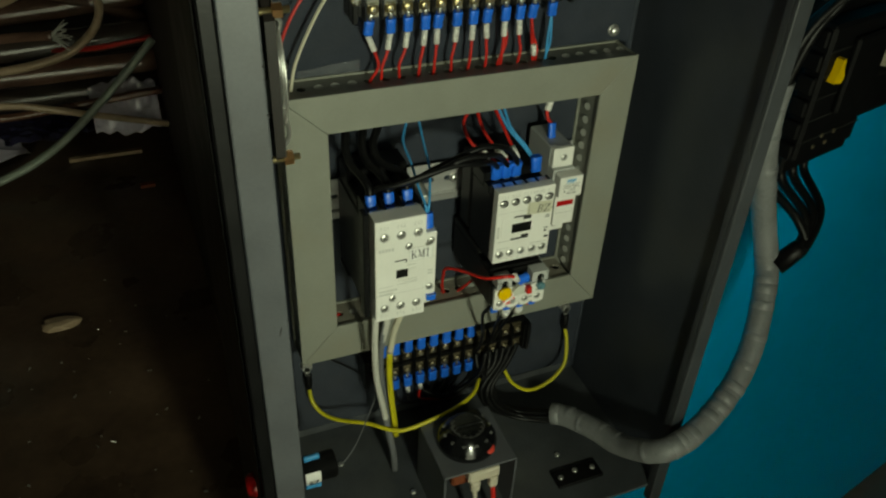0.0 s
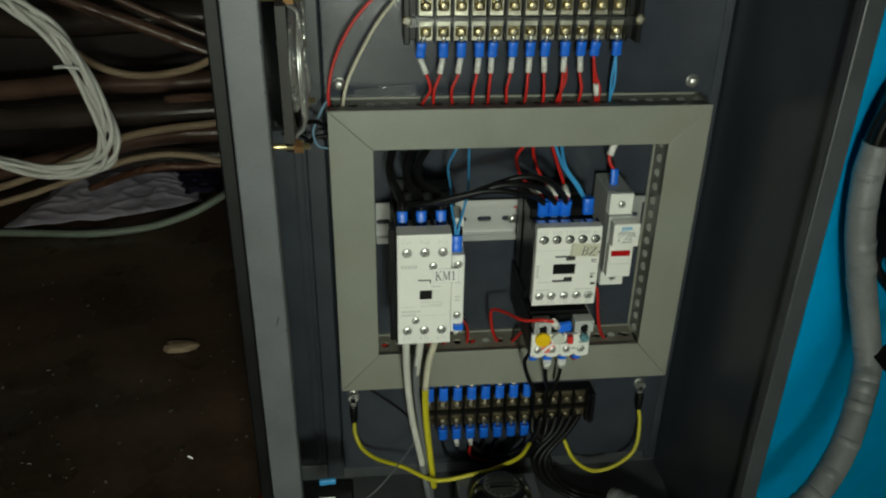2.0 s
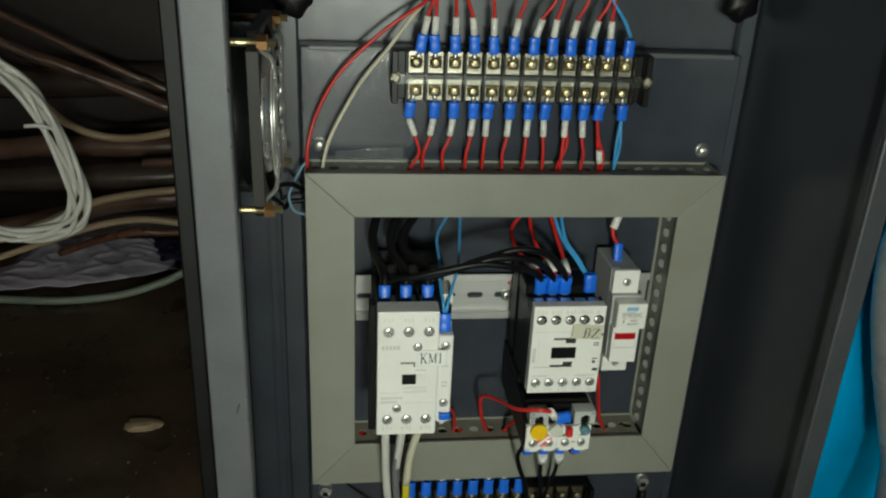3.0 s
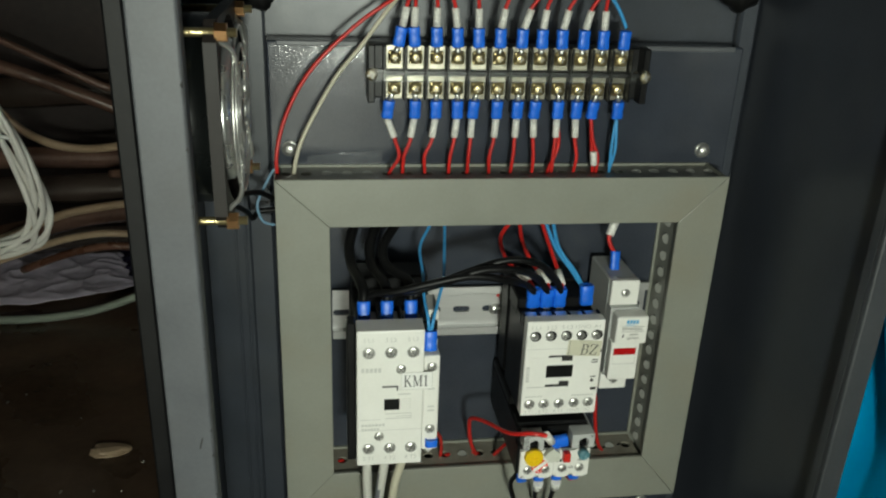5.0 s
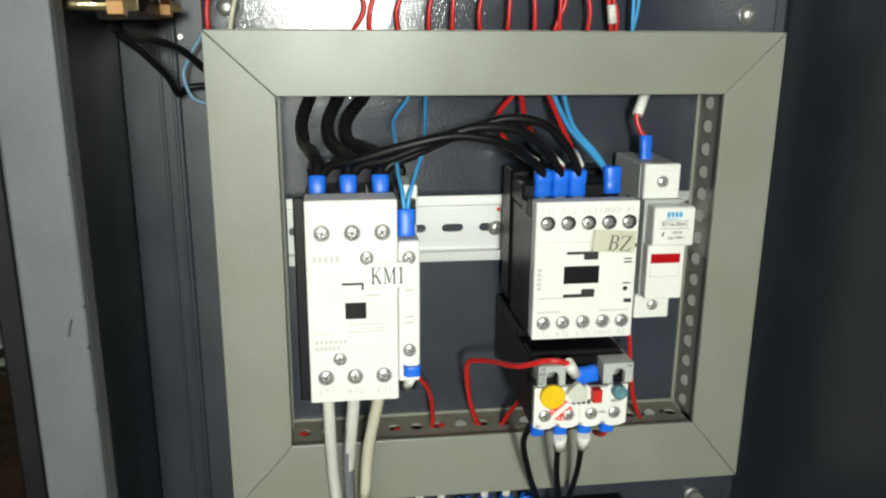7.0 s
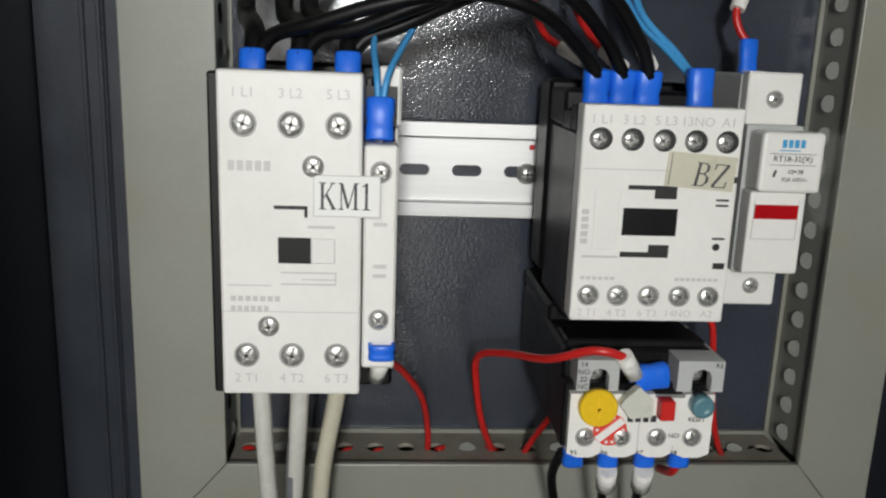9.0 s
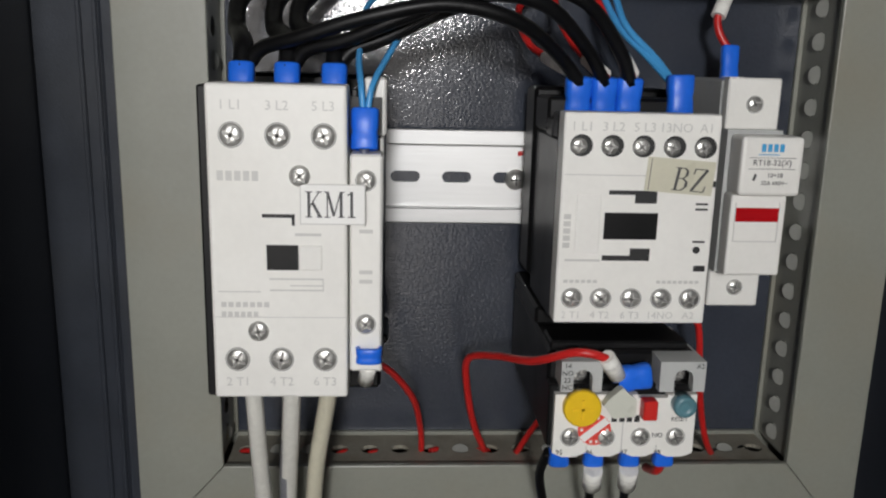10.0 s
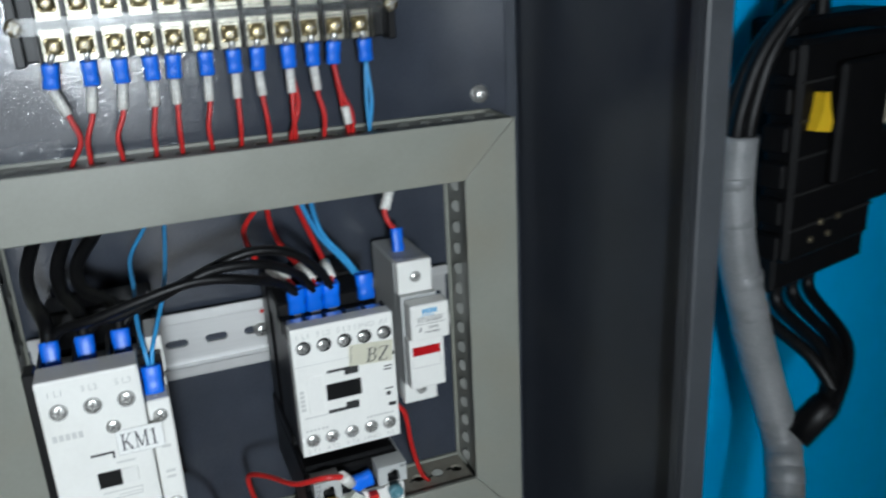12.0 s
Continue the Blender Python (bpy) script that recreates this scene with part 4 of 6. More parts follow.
# ---- terminal strips ----
def terminal_strip(x0, x1, z0, z1, first, pitch, cover, label, dull):
    ts = thing("terminal_strip", ((x0 + x1) / 2, P, z0), label, "terminal strip", "terminal strips")
    zm = (z0 + z1) / 2
    bm = bm_new()
    box(bm, x0, x1, 0.5135, P, z0 + 0.001, z1 - 0.001, 0.0008)
    box(bm, x0 + 0.004, x1 - 0.004, 0.5085, 0.5135, zm - 0.0012, zm + 0.0012)
    box(bm, x0, x0 + 0.004, 0.5045, 0.5135, z0, z1, 0.0006)
    box(bm, x1 - 0.004, x1, 0.5045, 0.5135, z0, z1, 0.0006)
    part("base", bm, M_BLACK, ts, "black moulded base")
    metal = M_DULL if dull else M_CONTACT
    for k in range(13):
        x = first + pitch * (k - 0.5)
        part("barrier", box(bm_new(), x - 0.0007, x + 0.0007, 0.5055, 0.5135, z0 + 0.001, z1 - 0.001, 0.0002), M_BLACK, ts)
    for k in range(12):
        x = first + pitch * k
        for s in (-1, 1):
            za, zb = sorted((zm + s * 0.0018, zm + s * (z1 - z0) * 0.5 - s * 0.001))
            bm = box(bm_new(), x - pitch * 0.39, x + pitch * 0.39, 0.5115, 0.5134, za, zb, 0.0002)
            part("contact_plate", bm, metal, ts)
            zs = zm + s * (z1 - z0) * 0.27
            bm = bm_new()
            box(bm, x - 0.0037, x + 0.0037, 0.5098, 0.5114, zs - 0.0036, zs + 0.0036, 0.0008)
            lathe(bm, (x, 0.5098, zs), (0, -1, 0), [(0, 0.0035), (0.0012, 0.0035), (0.0022, 0.0027), (0.0025, 0.0008)], 16)
            cl = part("clamp_screw", bm, M_DULL if dull else M_BRASS, ts, "brass coloured clamp screw")
            a = random.uniform(0, 3)
            bm = bm_new()
            c, s2 = math.cos(a), math.sin(a)
            for ux, uz in ((c, s2), (-s2, c)):
                prism(bm, [(x + p * ux - q * uz, zs + p * uz + q * ux) for p, q in ((-0.0017, -0.0003), (0.0017, -0.0003), (0.0017, 0.0003), (-0.0017, 0.0003))], 0.5071, 0.5085)
            part("cross_slot", bm, M_SLOT, cl)
    if cover:
        bm = bm_new()
        box(bm, x0 + 0.002, x1 - 0.002, 0.5028, 0.5040, zm - 0.0036, zm + 0.0036, 0.0003)
        for v in bm.verts:
            v.co.y -= (v.co.z - zm) * 0.05
        cv = part("clear_cover", bm, M_PERSPEX, ts, "clear plastic cover strip")
        cv.visible_shadow = False
        for x in (x0 + 0.002, x1 - 0.002):
            screw(ts, x, 0.5036, zm, 0.0034, material=M_DULL)
    for x in (x0 + 0.0045, x1 - 0.0045):
        screw(ts, x, 0.5120, zm, 0.0022, material=M_DULL)
    return ts


terminal_strip(0.1475, 0.3075, 1.1300, 1.1615, 0.1625, 0.01175, True, "black terminal strip with twelve bright clamp pairs and blue lugs", False)
terminal_strip(0.1500, 0.3090, 0.7998, 0.8313, 0.1668, 0.01185, False, "black terminal strip with darker brass clamps under the duct", True)


# ---- wires ----
def lug_mesh(bm, a, b, r):
    """A blue crimp sleeve from a to b, flattened a little at the far end."""
    a, b = Vector(a), Vector(b)
    d = b - a
    n = d.length
    w = d.cross(Vector((0, 1, 0))).normalized()
    h = d.cross(w).normalized()
    d = d / n
    prev = None
    m = 16
    for t, k in ((0.16, 0.70), (0.0, 0.78), (0.0, 0.96), (0.05, 1.04), (0.42, 1.02), (0.55, 0.94), (0.70, 1.0), (0.96, 1.03), (1.0, 0.96), (1.0, 0.78), (0.86, 0.70)):
        cur = []
        for q in range(m):
            c, e = math.cos(2 * math.pi * q / m), math.sin(2 * math.pi * q / m)
            cur.append(bm.verts.new(a + d * (n * t) + w * (math.copysign(abs(c) ** 0.6, c) * r * k * 1.1) + h * (math.copysign(abs(e) ** 0.6, e) * r * k * 0.8)))
        if prev:
            for q in range(m):
                bm.faces.new((prev[q], prev[(q + 1) % m], cur[(q + 1) % m], cur[q])).smooth = True
        else:
            bm.faces.new(cur)
        prev = cur
    bm.faces.new(prev)
    bmesh.ops.recalc_face_normals(bm, faces=bm.faces[:])
    return bm


def wire(points, r, material, label, group="", lugs=(), markers=(), tongues=(), lug_r=0.0028, strands=()):
    w = thing("wire", points[0], label, "wire", group)
    part("sheath", tube(bm_new(), points, r, 8), material, w)
    for pts in strands:
        part("sheath", tube(bm_new(), pts, r, 8), material, w)
    for a, b in lugs:
        part("lug", lug_mesh(bm_new(), a, b, lug_r), M_BLUE, w, "blue insulated lug")
    for a, b in tongues:
        part("lug_tongue", tube(bm_new(), [a, b], 0.0014, 6, 1), M_STEEL, w)
    for a, b in markers:
        a, d = Vector(a), Vector(b) - Vector(a)
        mk = part("marker", lathe(bm_new(), a, d, [(0, r * 1.95), (d.length, r * 1.95)], 10), M_MARK, w, "white printed wire marker")
        for q in (0.36, 0.60):
            part("print_bar", lathe(bm_new(), a + d * q, d, [(0, r * 1.97), (0.00028, r * 1.97)], 10), M_ENGRAVE, mk)
    return w


UP = "wires on the upper terminal strip"
LOWX = [0.1585, 0.1742, 0.1862, 0.1985, 0.2072, 0.2212, 0.2332, 0.2432, 0.2572, 0.2682, 0.2775, 0.2932]
ENDX = [0.1605, 0.1680, 0.1810, 0.1950, 0.2060, 0.2190, 0.2320, 0.2450, 0.2570, 0.2705, 0.2845, 0.2945]
for k, (xl, xe) in enumerate(zip(LOWX, ENDX)):
    xt = 0.1625 + 0.01175 * k
    dx = (xe - xl) * 0.35
    lugs = [((xl + (xt - xl) * 0.3, 0.5085, 1.1308), (xl, 0.5095, 1.1208))]
    tong = [((xt, 0.5100, 1.137), (xl + (xt - xl) * 0.3, 0.5085, 1.1305))]
    if k == 11:
        wire([(xl, 0.5095, 1.1215), (xl - 0.0012, 0.509, 1.105), (xl - 0.0006, 0.510, 1.088), (xl, 0.512, 1.080)], 0.0009, M_CYAN, "pair of thin light blue wires from terminal strip to duct", UP, lugs, (), tong, lug_r=0.0029,
             strands=[[(xl, 0.5095, 1.1215), (xl + 0.0012, 0.509, 1.102), (xl - 0.0002, 0.5115, 1.088), (xl, 0.513, 1.080)]])
        continue
    bulge = 0.004 if k == 0 else 0.0
    mark = [((xl + dx * 0.1, 0.5095, 1.1203), (xl + dx + bulge * 0.9, 0.5090, 1.1095))] if k != 10 else [((xl + 0.0035, 0.5085, 1.1010), (xl + 0.0048, 0.509, 1.0925))]
    strands = [[(xl, 0.5095, 1.1215), (xl + 0.0025, 0.510, 1.104), (xe - 0.002, 0.511, 1.089), (xe - 0.001, 0.513, 1.080)]] if k in (8, 10) else ()
    wire([(xl, 0.5095, 1.1215), (xl + dx + bulge, 0.5090, 1.108), (xe + bulge * 1.3 + 0.0006 * math.sin(k * 2.3), 0.509, 1.098), (xe, 0.5105, 1.088), (xe - 0.001, 0.513, 1.080)], 0.00105, M_RED, "thin red wire with white marker and blue lug", UP, lugs, mark, tong, lug_r=0.0029, strands=strands)
TOPX = [0.1660, 0.1725, 0.1850, 0.1965, 0.2082, 0.2205, 0.2330, 0.2442, 0.2555, 0.2682, 0.2795, 0.2920]
LEAN_X = [0.004, 0.001, 0.0, -0.003, -0.001, 0.003, 0.006, 0.002, 0.004, 0.004, -0.001, -0.009]
for k, (xl, ln) in enumerate(zip(TOPX, LEAN_X)):
    xt = 0.1625 + 0.01175 * k
    lugs = [((xl + (xt - xl) * 0.5, 0.5085, 1.1605), (xl, 0.5080, 1.1708))]
    tong = [((xt, 0.5100, 1.155), (xl + (xt - xl) * 0.5, 0.5085, 1.1605))]
    mk = [((xl + ln * 0.1, 0.5078, 1.1712), (xl + ln * 0.6, 0.5070, 1.1815))] if k < 11 else ()
    wire([(xl, 0.5080, 1.1725), (xl + ln * 0.6, 0.5070, 1.182), (xl + ln * 1.8, 0.505, 1.198), (0.225 + (xl - 0.225) * 0.75, 0.512, 1.225), (0.225 + (xl - 0.225) * 0.5, 0.5435, 1.27)], 0.00105, M_RED if k < 11 else M_CYAN,
         "thin wire rising from terminal strip with blue lug", UP, lugs, mk, tong, lug_r=0.0029)

# long loose wires beside the upper strip
wire([(0.0965, 0.5135, 1.082), (0.0965, 0.510, 1.089), (0.0968, 0.510, 1.100), (0.101, 0.512, 1.117), (0.110, 0.513, 1.136), (0.122, 0.514, 1.152), (0.144, 0.516, 1.172), (0.170, 0.520, 1.190), (0.215, 0.5435, 1.225)], 0.0011, M_RED, "long loose red wire curving up from the duct", "loose wires")
wire([(0.1060, 0.5135, 1.082), (0.1062, 0.510, 1.090), (0.110, 0.511, 1.105), (0.119, 0.513, 1.123), (0.131, 0.514, 1.143), (0.145, 0.515, 1.160), (0.162, 0.518, 1.182), (0.200, 0.5435, 1.222)], 0.0012, M_BEIGE, "long loose beige wire curving up from the duct", "loose wires")

# heavy black supply cables and their jumpers
HB = "black power cables"
for k, (x0, xm, xl) in enumerate(((0.1405, 0.1365, 0.1429), (0.1535, 0.1480, 0.1556), (0.1650, 0.1560, 0.1688))):
    w = wire([(x0 + 0.002, 0.514, 1.066), (x0, 0.505, 1.060), (xm, 0.492, 1.050), (xm + 0.001, 0.482, 1.042), (xl - 0.002, 0.469, 1.0395), (xl, 0.4615, 1.0362), (xl, 0.4575, 1.0298)], 0.0029, M_RUBBER, "thick black supply cable bending down into the contactor", HB)
    bm = lug_mesh(bm_new(), (xl, 0.4580, 1.0316), (xl, 0.4545, 1.0202), 0.0032)
    part("lug", bm, M_BLUE, w, "blue forked lug")
    bm = box(bm_new(), xl - 0.003, xl + 0.003, 0.4505, 0.4565, 1.0186, 1.0202, 0.0004)
    part("lug_tongue", bm, M_STEEL, w)
JUMP = (((0.1450, 0.4595, 1.0320), (0.1490, 0.4575, 1.0360), (0.160, 0.453, 1.0390), (0.178, 0.450, 1.0445), (0.200, 0.450, 1.0485), (0.220, 0.453, 1.0445), (0.235, 0.466, 1.0350), (0.2418, 0.4705, 1.0280)),
        ((0.1576, 0.4595, 1.0320), (0.1615, 0.4580, 1.0360), (0.172, 0.455, 1.0385), (0.188, 0.452, 1.0450), (0.207, 0.451, 1.0515), (0.227, 0.454, 1.0495), (0.242, 0.466, 1.0385), (0.2497, 0.4705, 1.0280)),
        ((0.1702, 0.4595, 1.0320), (0.1740, 0.4595, 1.0360), (0.183, 0.460, 1.0395), (0.200, 0.458, 1.0475), (0.222, 0.457, 1.0545), (0.240, 0.459, 1.0505), (0.2530, 0.467, 1.0370), (0.2574, 0.4705, 1.0280)))
for pts in JUMP:
    w = wire(list(pts), 0.0021, M_RUBBER, "black jumper cable arching between the two contactors", HB)
    e = pts[-1]
    part("lug", lug_mesh(bm_new(), (e[0], 0.4715, 1.0298), (e[0], 0.4725, 1.0180), 0.0036), M_BLUE, w, "blue forked lug")
    part("lug_tongue", box(bm_new(), e[0] - 0.002, e[0] + 0.002, 0.4695, 0.4745, 1.0152, 1.0182), M_STEEL, w)

CO = "control wires of the contactors"
wire([(0.1855, 0.514, 1.066), (0.1850, 0.505, 1.059), (0.1770, 0.490, 1.050), (0.1765, 0.470, 1.042), (0.1758, 0.455, 1.034), (0.1768, 0.4445, 1.0270), (0.1774, 0.4428, 1.0195)], 0.0009, M_CYAN, "thin light blue wire down to the contactor coil", CO)
wire([(0.1925, 0.514, 1.066), (0.1930, 0.505, 1.059), (0.1905, 0.485, 1.048), (0.1875, 0.465, 1.041), (0.1830, 0.452, 1.033), (0.1798, 0.4442, 1.0265), (0.1786, 0.4428, 1.0195)], 0.0009, M_CYAN, "thin blue wire down to the contactor coil", CO,
     lugs=[((0.1780, 0.4425, 1.0205), (0.1779, 0.4400, 1.0098))], lug_r=0.0033, tongues=[((0.1779, 0.4400, 1.010), (0.1779, 0.4390, 1.0070))])
wire([(0.1795, 0.4375, 0.9500), (0.1788, 0.442, 0.9450), (0.1768, 0.452, 0.9415), (0.183, 0.470, 0.937), (0.1930, 0.490, 0.918), (0.1968, 0.504, 0.899), (0.1975, 0.511, 0.885)], 0.0012, M_RED, "thin red wire from the contactor into the duct", CO,
     lugs=[((0.1795, 0.4345, 0.9562), (0.1795, 0.4345, 0.9518))], lug_r=0.0032, markers=[((0.1795, 0.4372, 0.9500), (0.1782, 0.4440, 0.9425))])
wire([(0.2360, 0.514, 1.066), (0.2355, 0.508, 1.060), (0.2265, 0.500, 1.051), (0.2285, 0.491, 1.0405), (0.2336, 0.486, 1.0359), (0.2400, 0.478, 1.0318), (0.2425, 0.4715, 1.0280)], 0.0012, M_RED, "thin red wire with white marker into the small contactor", CO, markers=[((0.2336, 0.486, 1.0359), (0.2400, 0.478, 1.0318))])
wire([(0.2385, 0.514, 1.066), (0.2390, 0.508, 1.060), (0.2390, 0.498, 1.050), (0.2425, 0.490, 1.0410), (0.2465, 0.484, 1.0354), (0.2508, 0.476, 1.0303), (0.2505, 0.4715, 1.0280)], 0.0012, M_RED, "thin red wire with white marker into the small contactor", CO, markers=[((0.2465, 0.484, 1.0354), (0.2508, 0.476, 1.0303))])
wire([(0.2520, 0.514, 1.066), (0.2520, 0.507, 1.060), (0.2550, 0.495, 1.048), (0.2582, 0.482, 1.0360), (0.2587, 0.474, 1.0310), (0.2580, 0.4715, 1.0285)], 0.0012, M_RED, "thin red wire with white marker into the small contactor", CO, markers=[((0.2582, 0.482, 1.0360), (0.2587, 0.474, 1.0310))])
wire([(0.2545, 0.514, 1.066), (0.2545, 0.507, 1.060), (0.2590, 0.494, 1.046), (0.2665, 0.483, 1.036), (0.2718, 0.4735, 1.0280)], 0.0012, M_CYAN, "light blue wire pair into the small contactor", CO,
     lugs=[((0.2735, 0.4725, 1.0310), (0.2737, 0.4715, 1.0190))], lug_r=0.0036, strands=[[(0.2600, 0.514, 1.066), (0.2595, 0.507, 1.060), (0.2605, 0.492, 1.0465), (0.2682, 0.482, 1.036), (0.2724, 0.4735, 1.0280)]])
wire([(0.3010, 0.514, 1.0645), (0.3000, 0.507, 1.0615), (0.2968, 0.5015, 1.0570), (0.2942, 0.5005, 1.0500), (0.2952, 0.4995, 1.0445), (0.2985, 0.4985, 1.0395)], 0.0013, M_RED, "short red wire with white marker into the fuse holder", CO,
     lugs=[((0.2987, 0.4988, 1.0408), (0.2982, 0.4958, 1.0290))], lug_r=0.0026, markers=[((0.2985, 0.5035, 1.0600), (0.2943, 0.5005, 1.0505))])
wire([(0.2525, 0.4410, 0.9450), (0.2480, 0.4378, 0.9512), (0.2385, 0.4380, 0.9535), (0.2280, 0.4490, 0.9468), (0.2190, 0.4690, 0.9410), (0.2118, 0.4835, 0.9345), (0.2125, 0.4910, 0.9210), (0.2165, 0.5010, 0.9020), (0.2235, 0.5120, 0.8830)], 0.0013, M_RED, "red wire looping from the relay down into the duct", CO,
     lugs=[((0.2512, 0.4410, 0.9440), (0.2612, 0.4420, 0.9452))], lug_r=0.0034, markers=[((0.2468, 0.4375, 0.9524), (0.2515, 0.4402, 0.9455))])
wire([(0.2835, 0.486, 0.957), (0.2915, 0.488, 0.948), (0.2945, 0.490, 0.940), (0.297, 0.493, 0.924), (0.301, 0.497, 0.907), (0.306, 0.502, 0.894), (0.314, 0.511, 0.882)], 0.0012, M_RED, "thin red wire behind the relay into the duct", CO)
wire([(0.2440, 0.490, 0.918), (0.2400, 0.494, 0.908), (0.2365, 0.500, 0.898), (0.2330, 0.511, 0.883)], 0.0012, M_RED, "thin red wire from behind the relay into the duct", CO)
# short stubs that show in the holes of the lower duct
for x in (0.1300, 0.1675, 0.1795, 0.2030, 0.2215, 0.3010, 0.3125, 0.3245):
    y = 0.509 + 0.003 * random.random()
    wire([(x - 0.002, y - 0.001, 0.8868 - 0.001 * random.random()), (x + 0.001, y + 0.001, 0.8862), (x + 0.004, y + 0.003, 0.8820)], 0.0014, M_RED if x < 0.29 else M_RUBBER, "end of a thin wire in a duct hole", "wire ends in the lower duct")

# relay outlets: blue sleeves and cables below
RO = "cables under the overload relay"
for k, x in enumerate((0.2365, 0.2470, 0.2580, 0.2685)):
    if k == 0:
        p, m, lab = [(0.2335, 0.446, 0.9190), (0.2330, 0.455, 0.905), (0.2400, 0.468, 0.880), (0.2480, 0.482, 0.858), (0.2520, 0.492, 0.835), (0.2540, 0.500, 0.820)], M_RUBBER, "thin black cable from relay to lower terminal strip"
    elif k == 1:
        p, m, lab = [(x, 0.444, 0.9190), (x + 0.001, 0.450, 0.905), (0.2535, 0.468, 0.880), (0.2600, 0.484, 0.855), (0.2620, 0.496, 0.830)], M_RUBBER, "thin black cable with white marker under the relay"
    elif k == 2:
        p, m, lab = [(x, 0.444, 0.9190), (x + 0.001, 0.448, 0.912), (0.2645, 0.470, 0.880), (0.2655, 0.486, 0.852), (0.2660, 0.497, 0.828)], M_RUBBER, "thin black cable under the relay"
    else:
        p, m, lab = [(x, 0.444, 0.9190), (x + 0.0005, 0.450, 0.9105), (x + 0.001, 0.462, 0.905)], M_RED, "short red wire under the relay"
    wire(p, 0.0015, m, lab, RO, lugs=[((x, 0.4440, 0.9215), (x, 0.4450, 0.9155))], lug_r=0.0028,
         markers=[((x, 0.4435, 0.9142), (x + 0.0008, 0.4475, 0.9065))] if k in (1, 2) else ())

# the three sleeved motor cables
MC = "sleeved cables under the large contactor"
wire([(0.1447, 0.452, 0.950), (0.1445, 0.453, 0.935), (0.1458, 0.461, 0.890), (0.1500, 0.470, 0.845), (0.1560, 0.473, 0.808), (0.1590, 0.474, 0.790)], 0.0027, M_SLEEVE, "white sleeved cable hanging from the contactor", MC)
# lower run of the first cable, in darker grey
wire([(0.1585, 0.474, 0.793), (0.1600, 0.474, 0.783), (0.1660, 0.475, 0.745), (0.168, 0.476, 0.7185)], 0.0029, M_GREYSLEEVE, "lower run of the white cable in darker grey, down to the bottom", MC)
wire([(0.1562, 0.453, 0.950), (0.1560, 0.454, 0.938), (0.1525, 0.464, 0.892), (0.1555, 0.476, 0.845), (0.1620, 0.480, 0.790), (0.1675, 0.480, 0.745), (0.170, 0.481, 0.7185)], 0.0026, M_GREYSLEEVE, "grey sleeved cable hanging from the contactor to the bottom", MC)
wire([(0.1676, 0.452, 0.950), (0.1668, 0.453, 0.935), (0.1620, 0.461, 0.905), (0.1600, 0.467, 0.876)], 0.0027, M_BEIGE, "beige cable leaving the contactor", MC)
wire([(0.1600, 0.467, 0.878), (0.1605, 0.470, 0.850), (0.1635, 0.473, 0.815), (0.1665, 0.474, 0.786), (0.1685, 0.475, 0.766)], 0.0027, M_YELLOW, "yellow cable end tied beside white cables", MC)
wire([(0.1562, 0.4525, 0.950), (0.1558, 0.4535, 0.935), (0.1535, 0.4610, 0.905), (0.1526, 0.4640, 0.893)], 0.0028, M_SLEEVE, "white sleeve over the middle cable", MC)

# earth wires
EA = "yellow earth wires"


def earth(points, lug_at):
    w = wire(points, 0.0018, M_YELLOW, "yellow green earth wire with a black boot on a panel screw", EA)
    x, z = lug_at
    bm = lathe(bm_new(), (x, P - 0.0045, z), (0, -1, 0), [(0, 0.0044), (0.001, 0.0044)], 16)
    box(bm, x - 0.002, x + 0.002, P - 0.0055, P - 0.0045, z - 0.009, z)
    part("ring_lug", bm, M_STEEL, w)
    bm = lathe(bm_new(), (x, P - 0.006, z - 0.007), (0, -0.05, -1), [(0, 0.0028), (0.001, 0.0033), (0.012, 0.0033), (0.016, 0.0026)], 12)
    part("boot", bm, M_RUBBER, w, "black rubber boot")
    return w


earth([(0.1035, 0.518, 0.8060), (0.1042, 0.513, 0.7940), (0.110, 0.505, 0.7850), (0.122, 0.495, 0.7820), (0.144, 0.480, 0.7850), (0.163, 0.4665, 0.7835), (0.176, 0.4625, 0.7850), (0.195, 0.4620, 0.7890), (0.217, 0.4640, 0.7930), (0.2385, 0.4720, 0.7960), (0.2500, 0.4850, 0.7990)], (0.1035, 0.8275))
earth([(0.3535, 0.518, 0.8035), (0.3545, 0.512, 0.7900), (0.3500, 0.503, 0.7690), (0.3330, 0.498, 0.7560), (0.3120, 0.498, 0.7510), (0.2950, 0.502, 0.7620), (0.2860, 0.508, 0.7800)], (0.3535, 0.825))

